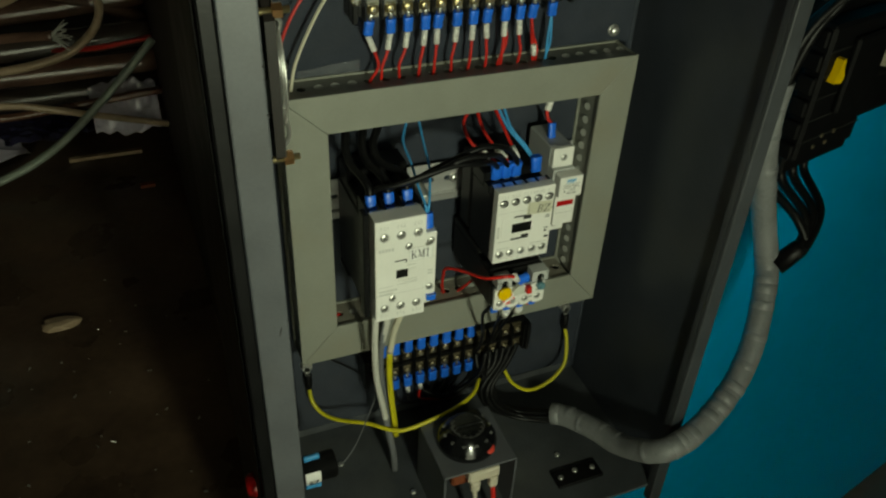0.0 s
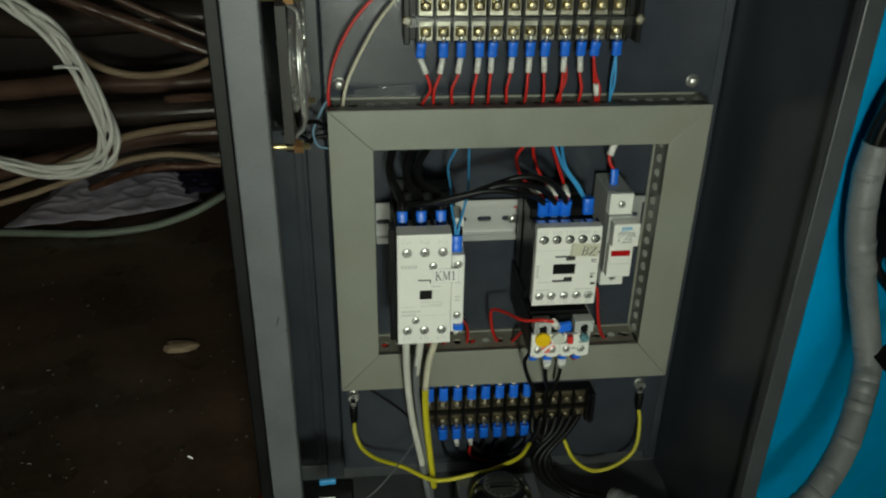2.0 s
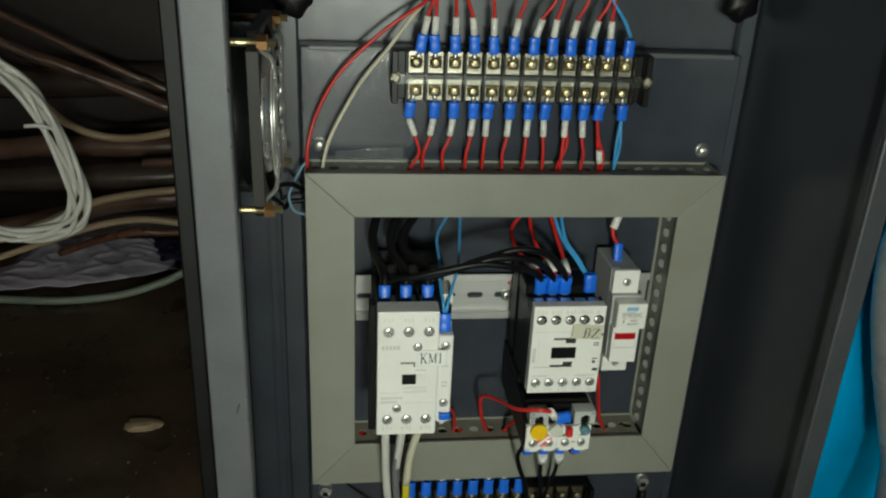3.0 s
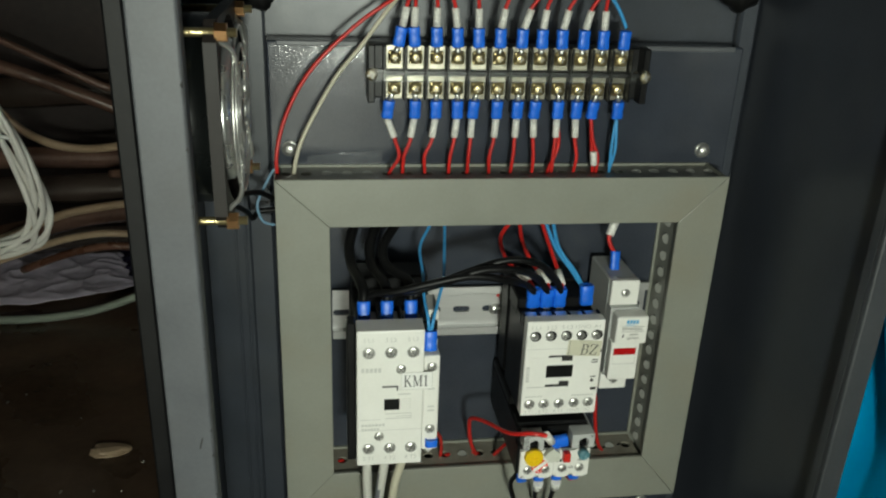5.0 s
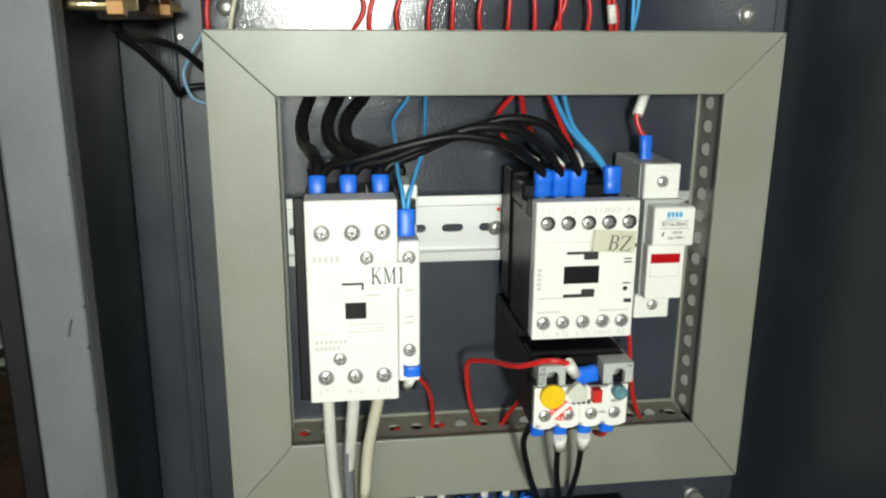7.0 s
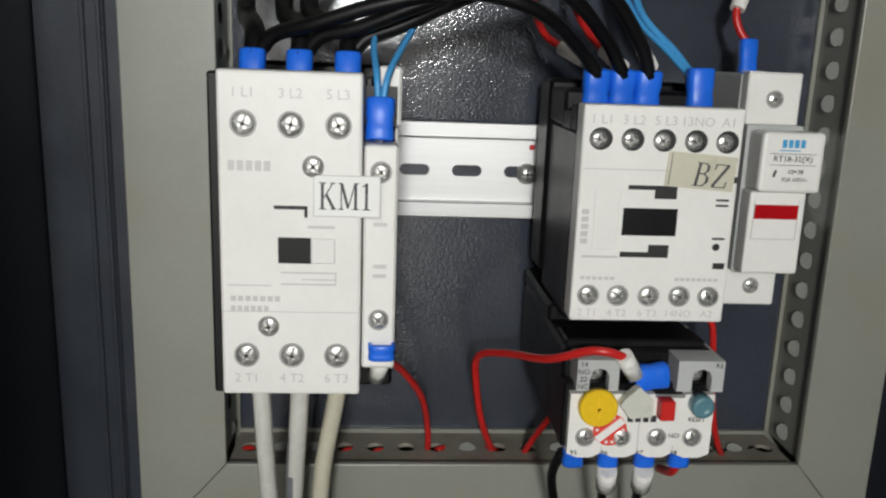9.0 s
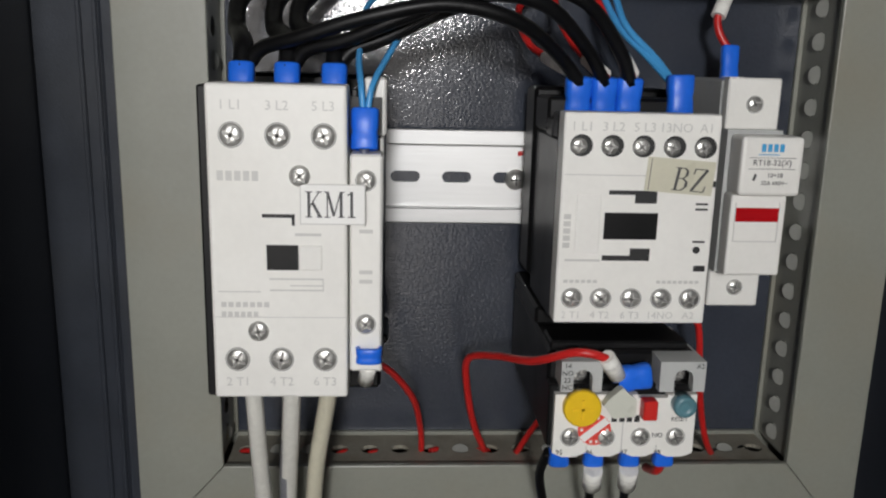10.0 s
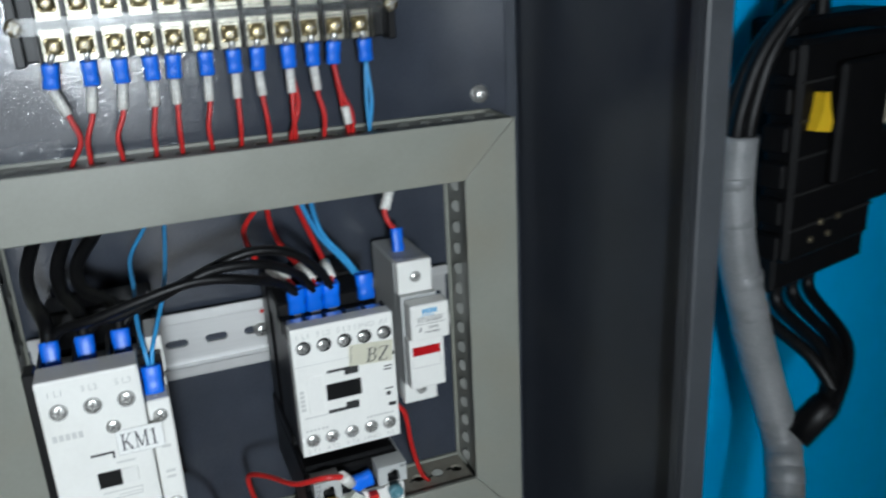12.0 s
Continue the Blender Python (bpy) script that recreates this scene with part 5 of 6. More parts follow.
# lugs and bundled black wires at the lower strip
LO = "wires on the lower terminal strip"
for k in range(12):
    x = 0.1668 + 0.01185 * k
    if k < 8:
        wire([(x, 0.509, 0.842), (x + 0.0005, 0.511, 0.852), (x, 0.513, 0.864)], 0.0011, M_RED if k in (2, 3) else M_RUBBER, "thin wire with blue lug leaving the lower terminal strip", LO,
             lugs=[((x, 0.5080, 0.8312), (x + 0.0002, 0.5090, 0.8435))], tongues=[((x, 0.510, 0.824), (x, 0.5080, 0.8312))], markers=[((x, 0.5090, 0.8436), (x + 0.0004, 0.5110, 0.8500))] if k in (2, 3, 5, 6) else (), lug_r=0.0034)
    if 1 <= k < 8:
        wire([(x, 0.509, 0.790), (x + 0.001, 0.510, 0.779), (0.215 + (x - 0.215) * 0.7, 0.512, 0.762), (0.24, 0.516, 0.748)], 0.0011, M_RED if k in (3,) else M_RUBBER, "thin wire with blue lug below the lower terminal strip", LO,
             lugs=[((x, 0.5085, 0.8000), (x + 0.0003, 0.5090, 0.7885))], tongues=[((x, 0.510, 0.807), (x, 0.5085, 0.800))], markers=[((x, 0.509, 0.788), (x + 0.0015, 0.510, 0.779))] if k in (2, 3) else (), lug_r=0.0034)
for k in range(7):
    a = k * 0.9
    dx, dy = 0.006 * math.cos(a), 0.006 * math.sin(a)
    wire([(0.262 + 0.007 * k - 0.006, 0.508, 0.808), (0.262 + 0.005 * k - 0.006, 0.500, 0.796), (0.262 + dx, 0.494 + dy, 0.778), (0.268 + dx, 0.490 + dy, 0.757), (0.288 + dx * 0.8, 0.486 + dy, 0.741), (0.308, 0.476 + dy, 0.7395 + dx * 0.6), (0.329, 0.4615 + dy * 0.8, 0.745 + dx * 0.8)], 0.0024, M_RUBBER, "black cable of the bundle running across the cabinet bottom", "black cable bundle")
wire([(0.205, 0.512, 0.775), (0.222, 0.500, 0.771), (0.240, 0.498, 0.778), (0.256, 0.496, 0.795), (0.262, 0.500, 0.815)], 0.0022, M_RUBBER, "black cable curving under the lower terminal strip", "black cable bundle")
wire([(0.105, 0.520, 0.848), (0.120, 0.519, 0.835), (0.145, 0.518, 0.812), (0.158, 0.514, 0.795)], 0.0008, M_RUBBER, "thin dark wire lying against the panel", "loose wires")
wire([(0.101, 0.435, 0.800), (0.110, 0.440, 0.792), (0.124, 0.450, 0.796), (0.140, 0.470, 0.800), (0.155, 0.490, 0.806), (0.165, 0.505, 0.815)], 0.0006, M_GREYSLEEVE, "thin pale wire from the buzzer to the cables", "loose wires")

# ---- thermostat on its bracket ----
th = thing("thermostat", (0.2145, 0.44, 0.718), "black dial thermostat on a grey bent steel bracket", "thermostat")
X0, X1, Y0, Y1, ZT = 0.1825, 0.2475, 0.402, 0.464, 0.786
bm = bm_new()
box(bm, X0, X1, Y0, Y1, ZT - 0.0018, ZT, 0.0006)
box(bm, X0, X0 + 0.0018, Y0, Y1, 0.7182, ZT - 0.0018)
box(bm, X1 - 0.0018, X1, Y0, Y1, 0.7182, ZT - 0.0018)
box(bm, X0, X1, Y1 - 0.0018, Y1, 0.7182, ZT - 0.0018)
part("bracket", bm, M_EDGE, th, "grey bent steel bracket")
c = (0.2145, 0.4335)
bm = lathe(bm_new(), (*c, ZT), (0, 0, 1), [(0, 0.0235), (0.0015, 0.0255), (0.006, 0.0252), (0.0085, 0.0235), (0.0125, 0.0205), (0.0175, 0.0165), (0.0185, 0.0150), (0.0187, 0.0130)], 40)
M_SCALE = mat("worn grey print", (0.20, 0.20, 0.19), 0.5, var=0.4, scale=200)
M_DIAL = mat("glossy black plastic", (0.006, 0.006, 0.007), 0.16, spec=0.8, var=0.3, bump=0.15, bscale=250)
kn = part("dial", bm, M_DIAL, th, "glossy black numbered dial")
bm = bm_new()
for k in range(44):
    a = math.radians(-130 + k * 6.0)
    r0, r1 = (0.0108, 0.0140) if k % 4 == 0 else (0.0125, 0.0140)
    u = Vector((math.sin(a), -math.cos(a), 0))
    w = Vector((u.y, -u.x, 0)) * 0.00022
    p = Vector((*c, ZT + 0.0189))
    vs = [bm.verts.new(q) for q in (p + u * r0 + w, p + u * r1 + w, p + u * r1 - w, p + u * r0 - w)]
    bm.faces.new(vs)
part("scale_mark", bm, M_SCALE, kn, "worn grey scale marks")
bm = bm_new()
for k in range(9):
    a = math.radians(-120 + k * 30)
    x, y = c[0] + 0.0192 * math.sin(a), c[1] - 0.0192 * math.cos(a)
    for q in (-1, 1):
        box(bm, x + q * 0.001 - 0.0006, x + q * 0.001 + 0.0006, y - 0.0009, y + 0.0009, ZT + 0.0130, ZT + 0.0148)
part("scale_figure", bm, M_SCALE, kn)
bm = bm_new()
box(bm, c[0] - 0.009, c[0] + 0.009, c[1] - 0.0011, c[1] + 0.0011, ZT + 0.0185, ZT + 0.0205, 0.0004)
part("grip", bm, M_BLACK, kn)
bm = lathe(bm_new(), (0.2262, 0.4150, ZT + 0.0060), (0.25, -0.45, 1), [(0, 0.0050), (0.0018, 0.0050), (0.0024, 0.004)], 20)
part("seal_sticker", bm, M_SEAL, th, "round red sticker on the dial")
bm = bm_new()
box(bm, 0.196, 0.234, 0.416, 0.452, 0.752, 0.7838, 0.002)
part("switch_body", bm, M_BRICK, th, "red brown resin switch body")
bm = bm_new()
box(bm, 0.2045, 0.2325, 0.4015, 0.4155, 0.770, 0.7815, 0.0015)
box(bm, 0.2065, 0.2145, 0.3990, 0.4060, 0.760, 0.772, 0.0015)
box(bm, 0.2230, 0.2305, 0.3990, 0.4060, 0.760, 0.772, 0.0015)
part("connector", bm, M_CERAMIC, th, "cream terminal connectors")
part("lead", tube(bm_new(), [(0.2100, 0.402, 0.764), (0.2095, 0.398, 0.745), (0.206, 0.400, 0.7195)], 0.0022), M_CERAMIC, th)
part("lead", tube(bm_new(), [(0.2265, 0.402, 0.764), (0.2270, 0.398, 0.745), (0.229, 0.400, 0.7195)], 0.0022), M_RED, th)

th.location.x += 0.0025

# bolts in the cabinet bottom, and a hinge-like fixing plate
for x, y in ((0.3165, 0.441), (0.1755, 0.447), (0.1232, 0.498), (0.3400, 0.4150)):
    bo = thing("bolt", (x, y, 0.718), "small bright bolt in the cabinet bottom", "bolt", "bolts in the cabinet bottom")
    part("head", lathe(bm_new(), (x, y, 0.718), (0, 0, 1), [(0, 0.0026), (0.0012, 0.0026), (0.002, 0.0018)], 12), M_STEEL, bo)
fp = thing("fixing_plate", (0.323, 0.416, 0.718), "small black fixing plate with bright screws", "fixing plate")
part("plate", box(bm_new(), 0.300, 0.346, 0.405, 0.424, 0.718, 0.7215, 0.001), M_BLACK, fp)
for x in (0.306, 0.322, 0.339):
    part("screw", lathe(bm_new(), (x, 0.416 + 0.002 * math.sin(x * 900), 0.7215), (0, 0, 1), [(0, 0.0026), (0.0010, 0.0026), (0.0018, 0.0016)], 12), M_STEEL, fp)

# ---- buzzer through the cabinet side ----
bz = thing("buzzer", (0.051, 0.43, 0.808), "black round panel buzzer with red lens and blue lugs", "buzzer")
part("body", lathe(bm_new(), (0.0512, 0.43, 0.809), (1, 0, 0), [(0, 0.0140), (0.006, 0.0140), (0.0062, 0.0112), (0.050, 0.0112), (0.0515, 0.0102)], 28), M_BLACK, bz)
part("lens", lathe(bm_new(), (0.0255, 0.43, 0.809), (-1, 0, 0), [(-0.022, 0.011), (-0.012, 0.0095), (-0.010, 0.0085), (-0.008, 0.006)], 24), M_LENS, bz, "red lens outside the cabinet")
bm = bm_new()
cc = Vector((0.083, 0.43, 0.809))
prev = None
for k in range(9):
    a = math.radians(-150 + 95 * k / 8)
    off = Vector((0, 0.0115 * math.sin(a), 0.0115 * math.cos(a)))
    cur = (bm.verts.new(cc + Vector((-0.006, 0, 0)) + off), bm.verts.new(cc + Vector((0.006, 0, 0)) + off))
    if prev:
        bm.faces.new((prev[0], prev[1], cur[1], cur[0]))
    prev = cur
lb = part("label", bm, M_LABEL, bz, "white paper label")
letters("BZ", lb, 0.083, 0.8060, 0.43 - 0.0119, 0.0068)
for dz in (0.0155, -0.0165):
    part("lug", lug_mesh(bm_new(), (0.078, 0.4275, 0.809 + dz), (0.090, 0.4275, 0.809 + dz * 1.05), 0.0022), M_CYAN, bz, "light blue insulated lug")

# ---- fan in the cabinet side ----
M_FANPLATE = mat("dusty dark plastic", (0.017, 0.014, 0.013), 0.5, var=0.3, grime=(0.03, 0.025, 0.02), amount=0.4, gscale=60, spec=0.3)
M_GLOSS = mat("glossy black enamel", (0.006, 0.007, 0.007), 0.28, var=0.3, spec=0.7, bump=0.1, bscale=200)
M_CHROME = mat("bright plated plate", (0.86, 0.86, 0.84), 0.30, 0.9, var=0.1, bump=0.2, bscale=300)
fan = thing("cooling_fan", (0.062, 0.4505, 1.093), "black axial cooling fan with bright wire guard in the cabinet side", "fan")
cy, cz, half, bore = 0.4505, 1.139, 0.046, 0.0435
X0, X1 = 0.0498, 0.0805


def square_ring(bm, xa, xb, n=32):
    """A square plate across x with a round bore."""
    loops = []
    for x, k in ((xa, 1), (xb, 1), (xb, 0), (xa, 0)):
        row = []
        for q in range(n):
            c, e = math.cos(2 * math.pi * (q + 0.5) / n), math.sin(2 * math.pi * (q + 0.5) / n)
            r = half / max(abs(c), abs(e)) if k else bore
            row.append(bm.verts.new((x, cy + c * r, cz + e * r)))
        loops.append(row)
    for a, b in zip(loops, loops[1:] + loops[:1]):
        for q in range(n):
            bm.faces.new((a[q], a[(q + 1) % n], b[(q + 1) % n], b[q]))
    bmesh.ops.recalc_face_normals(bm, faces=bm.faces[:])
    return bm


part("rear_flange", square_ring(bm_new(), X0, X0 + 0.0045), M_BLACK, fan)
part("front_flange", square_ring(bm_new(), X1 - 0.0055, X1), M_FANPLATE, fan, "dark brown square front plate")
bm = bm_new()
loops = []
for x, r in ((X0 + 0.0045, bore + 0.0005), (X1 - 0.0055, bore + 0.0005), (X1 - 0.0055, bore - 0.001), (X0 + 0.0045, bore - 0.001)):
    loops.append(ring(bm, Vector((x, cy, cz)), Vector((0, 1, 0)), Vector((0, 0, 1)), r, 40))
for a, b in zip(loops, loops[1:] + loops[:1]):
    for q in range(40):
        bm.faces.new((a[q], a[(q + 1) % 40], b[(q + 1) % 40], b[q])).smooth = True
bmesh.ops.recalc_face_normals(bm, faces=bm.faces[:])
part("shroud", bm, M_GLOSS, fan, "smooth glossy black drum")
part("hub", lathe(bm_new(), (0.050, cy, cz), (1, 0, 0), [(0, 0.0195), (0.0255, 0.0195), (0.027, 0.018)], 28), M_BLACK, fan)
for k in range(7):
    a = 2 * math.pi * k / 7
    bm = bm_new()
    vs = []
    for r in (0.019, 0.030, 0.042):
        row = []
        for j in range(4):
            t = a + (j - 1.5) * 0.24
            row.append(bm.verts.new((0.0705 - 0.0045 * j, cy + r * math.cos(t), cz + r * math.sin(t))))
        vs.append(row)
    for i in range(2):
        for j in range(3):
            bm.faces.new((vs[i][j], vs[i][j + 1], vs[i + 1][j + 1], vs[i + 1][j]))
    bmesh.ops.solidify(bm, geom=bm.faces[:], thickness=0.0012)
    part("blade", bm, M_BLACK, fan)
part("hub_cap", lathe(bm_new(), (0.0775, cy, cz), (1, 0, 0), [(0, 0.0335), (0.0032, 0.0330), (0.0044, 0.0305), (0.0054, 0.0240), (0.0060, 0.0150), (0.0062, 0.006)], 40), M_CHROME, fan, "shiny domed metal motor plate")
for r in (0.0130, 0.0215, 0.0300, 0.0385):
    x = 0.0852 - 0.1 * max(0, r - 0.034)
    pts = [(x, cy + r * math.cos(2 * math.pi * k / 32), cz + r * math.sin(2 * math.pi * k / 32)) for k in range(33)]
    part("guard_ring", tube(bm_new(), pts, 0.0009, 6, 1), M_STEEL, fan, "bright wire guard ring")
e = 0.04125
for sy in (-1, 1):
    for sz in (-1, 1):
        by, bz_ = cy + sy * e, cz + sz * e
        part("guard_leg", tube(bm_new(), [(0.0858, cy + sy * 0.007, cz + sz * 0.007), (0.0858, cy + sy * 0.026, cz + sz * 0.026), (0.0850, cy + sy * 0.033, cz + sz * 0.033), (0.0808, cy + sy * 0.037, cz + sz * 0.037), (0.0796, by, bz_)], 0.0012, 6, 4), M_STEEL, fan)
        part("bolt", lathe(bm_new(), (0.0500, by, bz_), (1, 0, 0), [(0, 0.0019), (0.0385, 0.0019)], 10), M_BRASS, fan, "brass fixing bolt")
        part("nut", lathe(bm_new(), (0.0797, by, bz_), (1, 0, 0), [(0, 0.0041), (0.0050, 0.0041)], 6, False), M_COPPER, fan, "brass fixing nut")
wire([(0.0715, 0.452, 1.0905), (0.0745, 0.464, 1.0860), (0.0778, 0.480, 1.0852), (0.0859, 0.500, 1.0803), (0.0928, 0.5165, 1.0712), (0.0970, 0.5165, 1.0690)], 0.0016, M_RUBBER, "thin black fan wire looping to the duct", "fan wires")
wire([(0.0700, 0.452, 1.0900), (0.0720, 0.466, 1.0845), (0.0742, 0.480, 1.0799), (0.0794, 0.500, 1.0689), (0.0814, 0.512, 1.0603), (0.0851, 0.5165, 1.0628), (0.0970, 0.5165, 1.0642)], 0.0016, M_RUBBER, "thin black fan wire running to the duct", "fan wires")
wire([(0.0960, 0.516, 1.0895), (0.0929, 0.515, 1.0864), (0.0868, 0.510, 1.0754), (0.0848, 0.508, 1.0687), (0.0879, 0.510, 1.0588), (0.0970, 0.515, 1.0545)], 0.0008, M_CYANGREY, "thin grey blue wire loop beside the duct", "fan wires")

# ---- open door with harness ----
A = radians(104)
HX, HY = 0.3960, 0.4580
dd = Vector((math.sin(A), -math.cos(A), 0))   # along the open door, away from the hinge
dn = Vector((-dd.y, dd.x, 0)) * -1            # out of its inner face, towards the cabinet
door = thing("cabinet_door", (HX, HY, 0.70), "open teal painted steel cabinet door, seen from inside", "door")
R = Matrix(((dd.x, -dn.x, 0, HX), (dd.y, -dn.y, 0, HY), (0, 0, 1, 0), (0, 0, 0, 1)))


def on_door(bm):
    """Turns a shape from the door's own places (along, behind the face, up) into the world."""
    bm.transform(R)
    bmesh.ops.recalc_face_normals(bm, faces=bm.faces[:])
    return bm


bm = bm_new()
box(bm, 0.0, 1.10, 0.0, 0.002, 0.03, 1.6)
part("panel", on_door(bm), M_TEAL, door)
bm = bm_new()
box(bm, 1.0975, 1.10, -0.018, -0.0002, 0.03, 1.6, 0.0006)
part("folded_edge", on_door(bm), M_TEAL, door)

sw = thing("door_switch", R @ Vector((0.10, 0, 0.98)), "black door switch with stacked contact blocks and yellow key", "switch")
bm = bm_new()
box(bm, 0.098, 0.190, -0.026, -0.0005, 0.982, 1.128, 0.002)
part("back_block", on_door(bm), M_MATT, sw)
bm = bm_new()
box(bm, 0.079, 0.158, -0.044, -0.026, 1.008, 1.120, 0.0025)
part("contact_block", on_door(bm), M_MATT, sw)
for k in range(6):
    part("side_rib", on_door(box(bm_new(), 0.0732, 0.0788, -0.042, -0.028, 1.011 + 0.0185 * k, 1.0245 + 0.0185 * k, 0.0012)), M_MATT, sw)
for k in range(5):
    part("groove", on_door(box(bm_new(), 0.0800, 0.1570, -0.0446, -0.0438, 1.0255 + 0.0185 * k, 1.0268 + 0.0185 * k)), M_INK, sw)
bm = bm_new()
box(bm, 0.106, 0.150, -0.050, -0.044, 1.046, 1.108, 0.002)
part("front_block", on_door(bm), M_MATT, sw)
bm = bm_new()
prism(bm, [(0.0862, 1.0770), (0.0975, 1.0750), (0.0992, 1.0800), (0.0955, 1.0880), (0.0940, 1.0950), (0.0900, 1.0950), (0.0890, 1.0870)], -0.0500, -0.0442)
part("key", on_door(bm), M_AMBER, sw, "yellow plastic key")
for k in range(4):
    bm = lathe(bm_new(), (0.099 + 0.008 * k, -0.0442, 1.018 + 0.008 * (k % 2)), (0, -1, 0), [(0, 0.002), (0.001, 0.002), (0.0015, 0.0012)], 10)
    part("screw", on_door(bm), M_DULL, sw)
bm = lathe(bm_new(), (0.180, -0.034, 1.078), (1, 0, 0), [(0, 0.012), (0.002, 0.0135), (0.045, 0.0135), (0.047, 0.012)], 24)
part("cylinder", on_door(bm), M_CERAMIC, sw, "pale cylindrical holder")
part("cylinder_base", on_door(box(bm_new(), 0.158, 0.220, -0.040, -0.0005, 1.024, 1.062, 0.002)), M_MATT, sw)

hs = thing("cable_harness", (0.335, 0.455, 0.725), "thick cable harness in grey spiral wrap from cabinet to door", "cable harness")
LINE = [(0.322, 0.466, 0.747), (0.331, 0.456, 0.750), (0.343, 0.430, 0.757), (0.352, 0.398, 0.766), (0.3606, 0.3649, 0.7920), (0.3801, 0.3600, 0.8016), (0.4034, 0.3655, 0.8099), (0.4226, 0.3724, 0.8191), (0.4422, 0.3812, 0.8338), (0.4607, 0.3941, 0.8533), (0.4748, 0.4092, 0.8768),
        (0.4841, 0.4227, 0.8979), (0.4876, 0.4315, 0.9125), (0.4798, 0.4403, 0.9485), (0.4693, 0.4418, 0.9822), (0.4611, 0.4447, 1.0176), (0.4593, 0.4486, 1.050), (0.4601, 0.4487, 1.0762)]
WR = 0.0100
part("wrap", tube(bm_new(), LINE, WR, 20, 10, 0.03), M_TAPE, hs, "grey spiral wrap")
# overlapping turns of the wrap
sp = spline(LINE, 10)
rnd = random.Random(21)
k = 3
while k < len(sp) - 6:
    t = (sp[k + 1] - sp[k - 1]).normalized()
    ax = (t + Vector((rnd.uniform(-0.15, 0.15), rnd.uniform(-0.15, 0.15), 0.05))).normalized()
    n = rnd.uniform(0.005, 0.009)
    bm = lathe(bm_new(), sp[k] - t * 0.005, ax, [(0, WR - 0.0001), (0.0003, WR + 0.0002), (n, WR + 0.0001), (n + 0.0004, WR - 0.0004)], 20)
    part("wrap_turn", bm, M_TAPE, hs)
    k += rnd.choice((4, 5, 7, 9))
TOP, BR = Vector(LINE[-1]), Vector(LINE[12])
for k in range(5):
    o = Vector((0.0055 * math.cos(k * 1.3), 0.0045 * math.sin(k * 1.3), 0))
    e = R @ Vector((0.102 + 0.009 * k, -0.016 - 0.004 * (k % 2), 1.120))
    part("cable", tube(bm_new(), [TOP + Vector((0, 0, -0.012)) + o, TOP + Vector((0.001, -0.001, 0.012)) + o, TOP + Vector((0.006 + 0.002 * k, -0.004, 0.036 + 0.003 * k)) + o * 0.7, TOP + Vector((0.028 + 0.006 * k, -0.008, 0.066 + 0.005 * k)), e + Vector((-0.004, -0.004, 0.034)), e + Vector((0, 0, 0.012)), e - Vector((0, 0, 0.004))], 0.0039, 10), M_RUBBER, hs, "black cable arching over to the switch")
bd = Vector((0.72, -0.08, 0.66)).normalized()
B0 = BR + Vector((0.0035, -0.0075, 0.000))
for k in range(4):
    o = Vector((0.0035 * math.cos(k * 1.6), 0.0035 * math.sin(k * 1.6), 0))
    e = R @ Vector((0.102 + 0.016 * k, -0.018, 0.988))
    b1 = B0 + bd * 0.026
    part("cable", tube(bm_new(), [B0 + bd * 0.008 + o * 0.6, b1 + o, b1 + (e - b1) * 0.45 + Vector((0.004 + 0.003 * k, -0.006, -0.006)), e - Vector((0, 0, 0.020)), e], 0.0038, 10), M_RUBBER, hs, "black branch cable up to the switch")
part("boot", lathe(bm_new(), B0, bd, [(0, 0.0085), (0.022, 0.0082), (0.027, 0.0070)], 16), M_RUBBER, hs, "black rubber sleeve at the branch")

# ---- machine compartment: hoses, tubes, cables ----
HO = "hoses on the machine floor"


def hose(points, r, material, label, name="hose", cat="hose", group=HO):
    return solid(name, tube(bm_new(), points, r, 16, 8, 0.05), material, label, cat, group)


hose([(-1.008, 1.35, 0.76), (-0.75, 1.35, 0.78), (-0.444, 1.35, 0.795), (-0.305, 1.35, 0.800), (-0.142, 1.35, 0.805), (0.052, 1.36, 0.808)], 0.022, M_HOSEDARK, "thick black rubber hose running across the compartment")
hose([(-1.008, 1.42, 0.80), (-0.70, 1.42, 0.812), (-0.462, 1.42, 0.824), (-0.394, 1.42, 0.831), (-0.328, 1.42, 0.832), (-0.238, 1.42, 0.832), (-0.155, 1.42, 0.836), (0.052, 1.42, 0.850)], 0.0185, M_HOSE, "thick brown rubber hose running across the compartment")
hose([(-1.008, 1.36, 1.25), (-0.60, 1.35, 1.10), (-0.43, 1.335, 0.995), (-0.362, 1.33, 0.940), (-0.324, 1.33, 0.902), (-0.285, 1.32, 0.884), (-0.244, 1.32, 0.875), (-0.197, 1.315, 0.878), (-0.142, 1.305, 0.893), (-0.100, 1.295, 0.915), (-0.057, 1.29, 0.930), (-0.029, 1.29, 0.921), (-0.016, 1.29, 0.898), (-0.015, 1.29, 0.876), (-0.025, 1.29, 0.852), (-0.047, 1.29, 0.830), (-0.078, 1.29, 0.812), (-0.129, 1.29, 0.801), (-0.189, 1.29, 0.795), (-0.250, 1.29, 0.785), (-0.290, 1.29, 0.773), (-0.330, 1.285, 0.757), (-0.45, 1.28, 0.71), (-0.60, 1.27, 0.675)], 0.0062, M_TAN, "tan tube sagging across the compartment and bending back on itself")
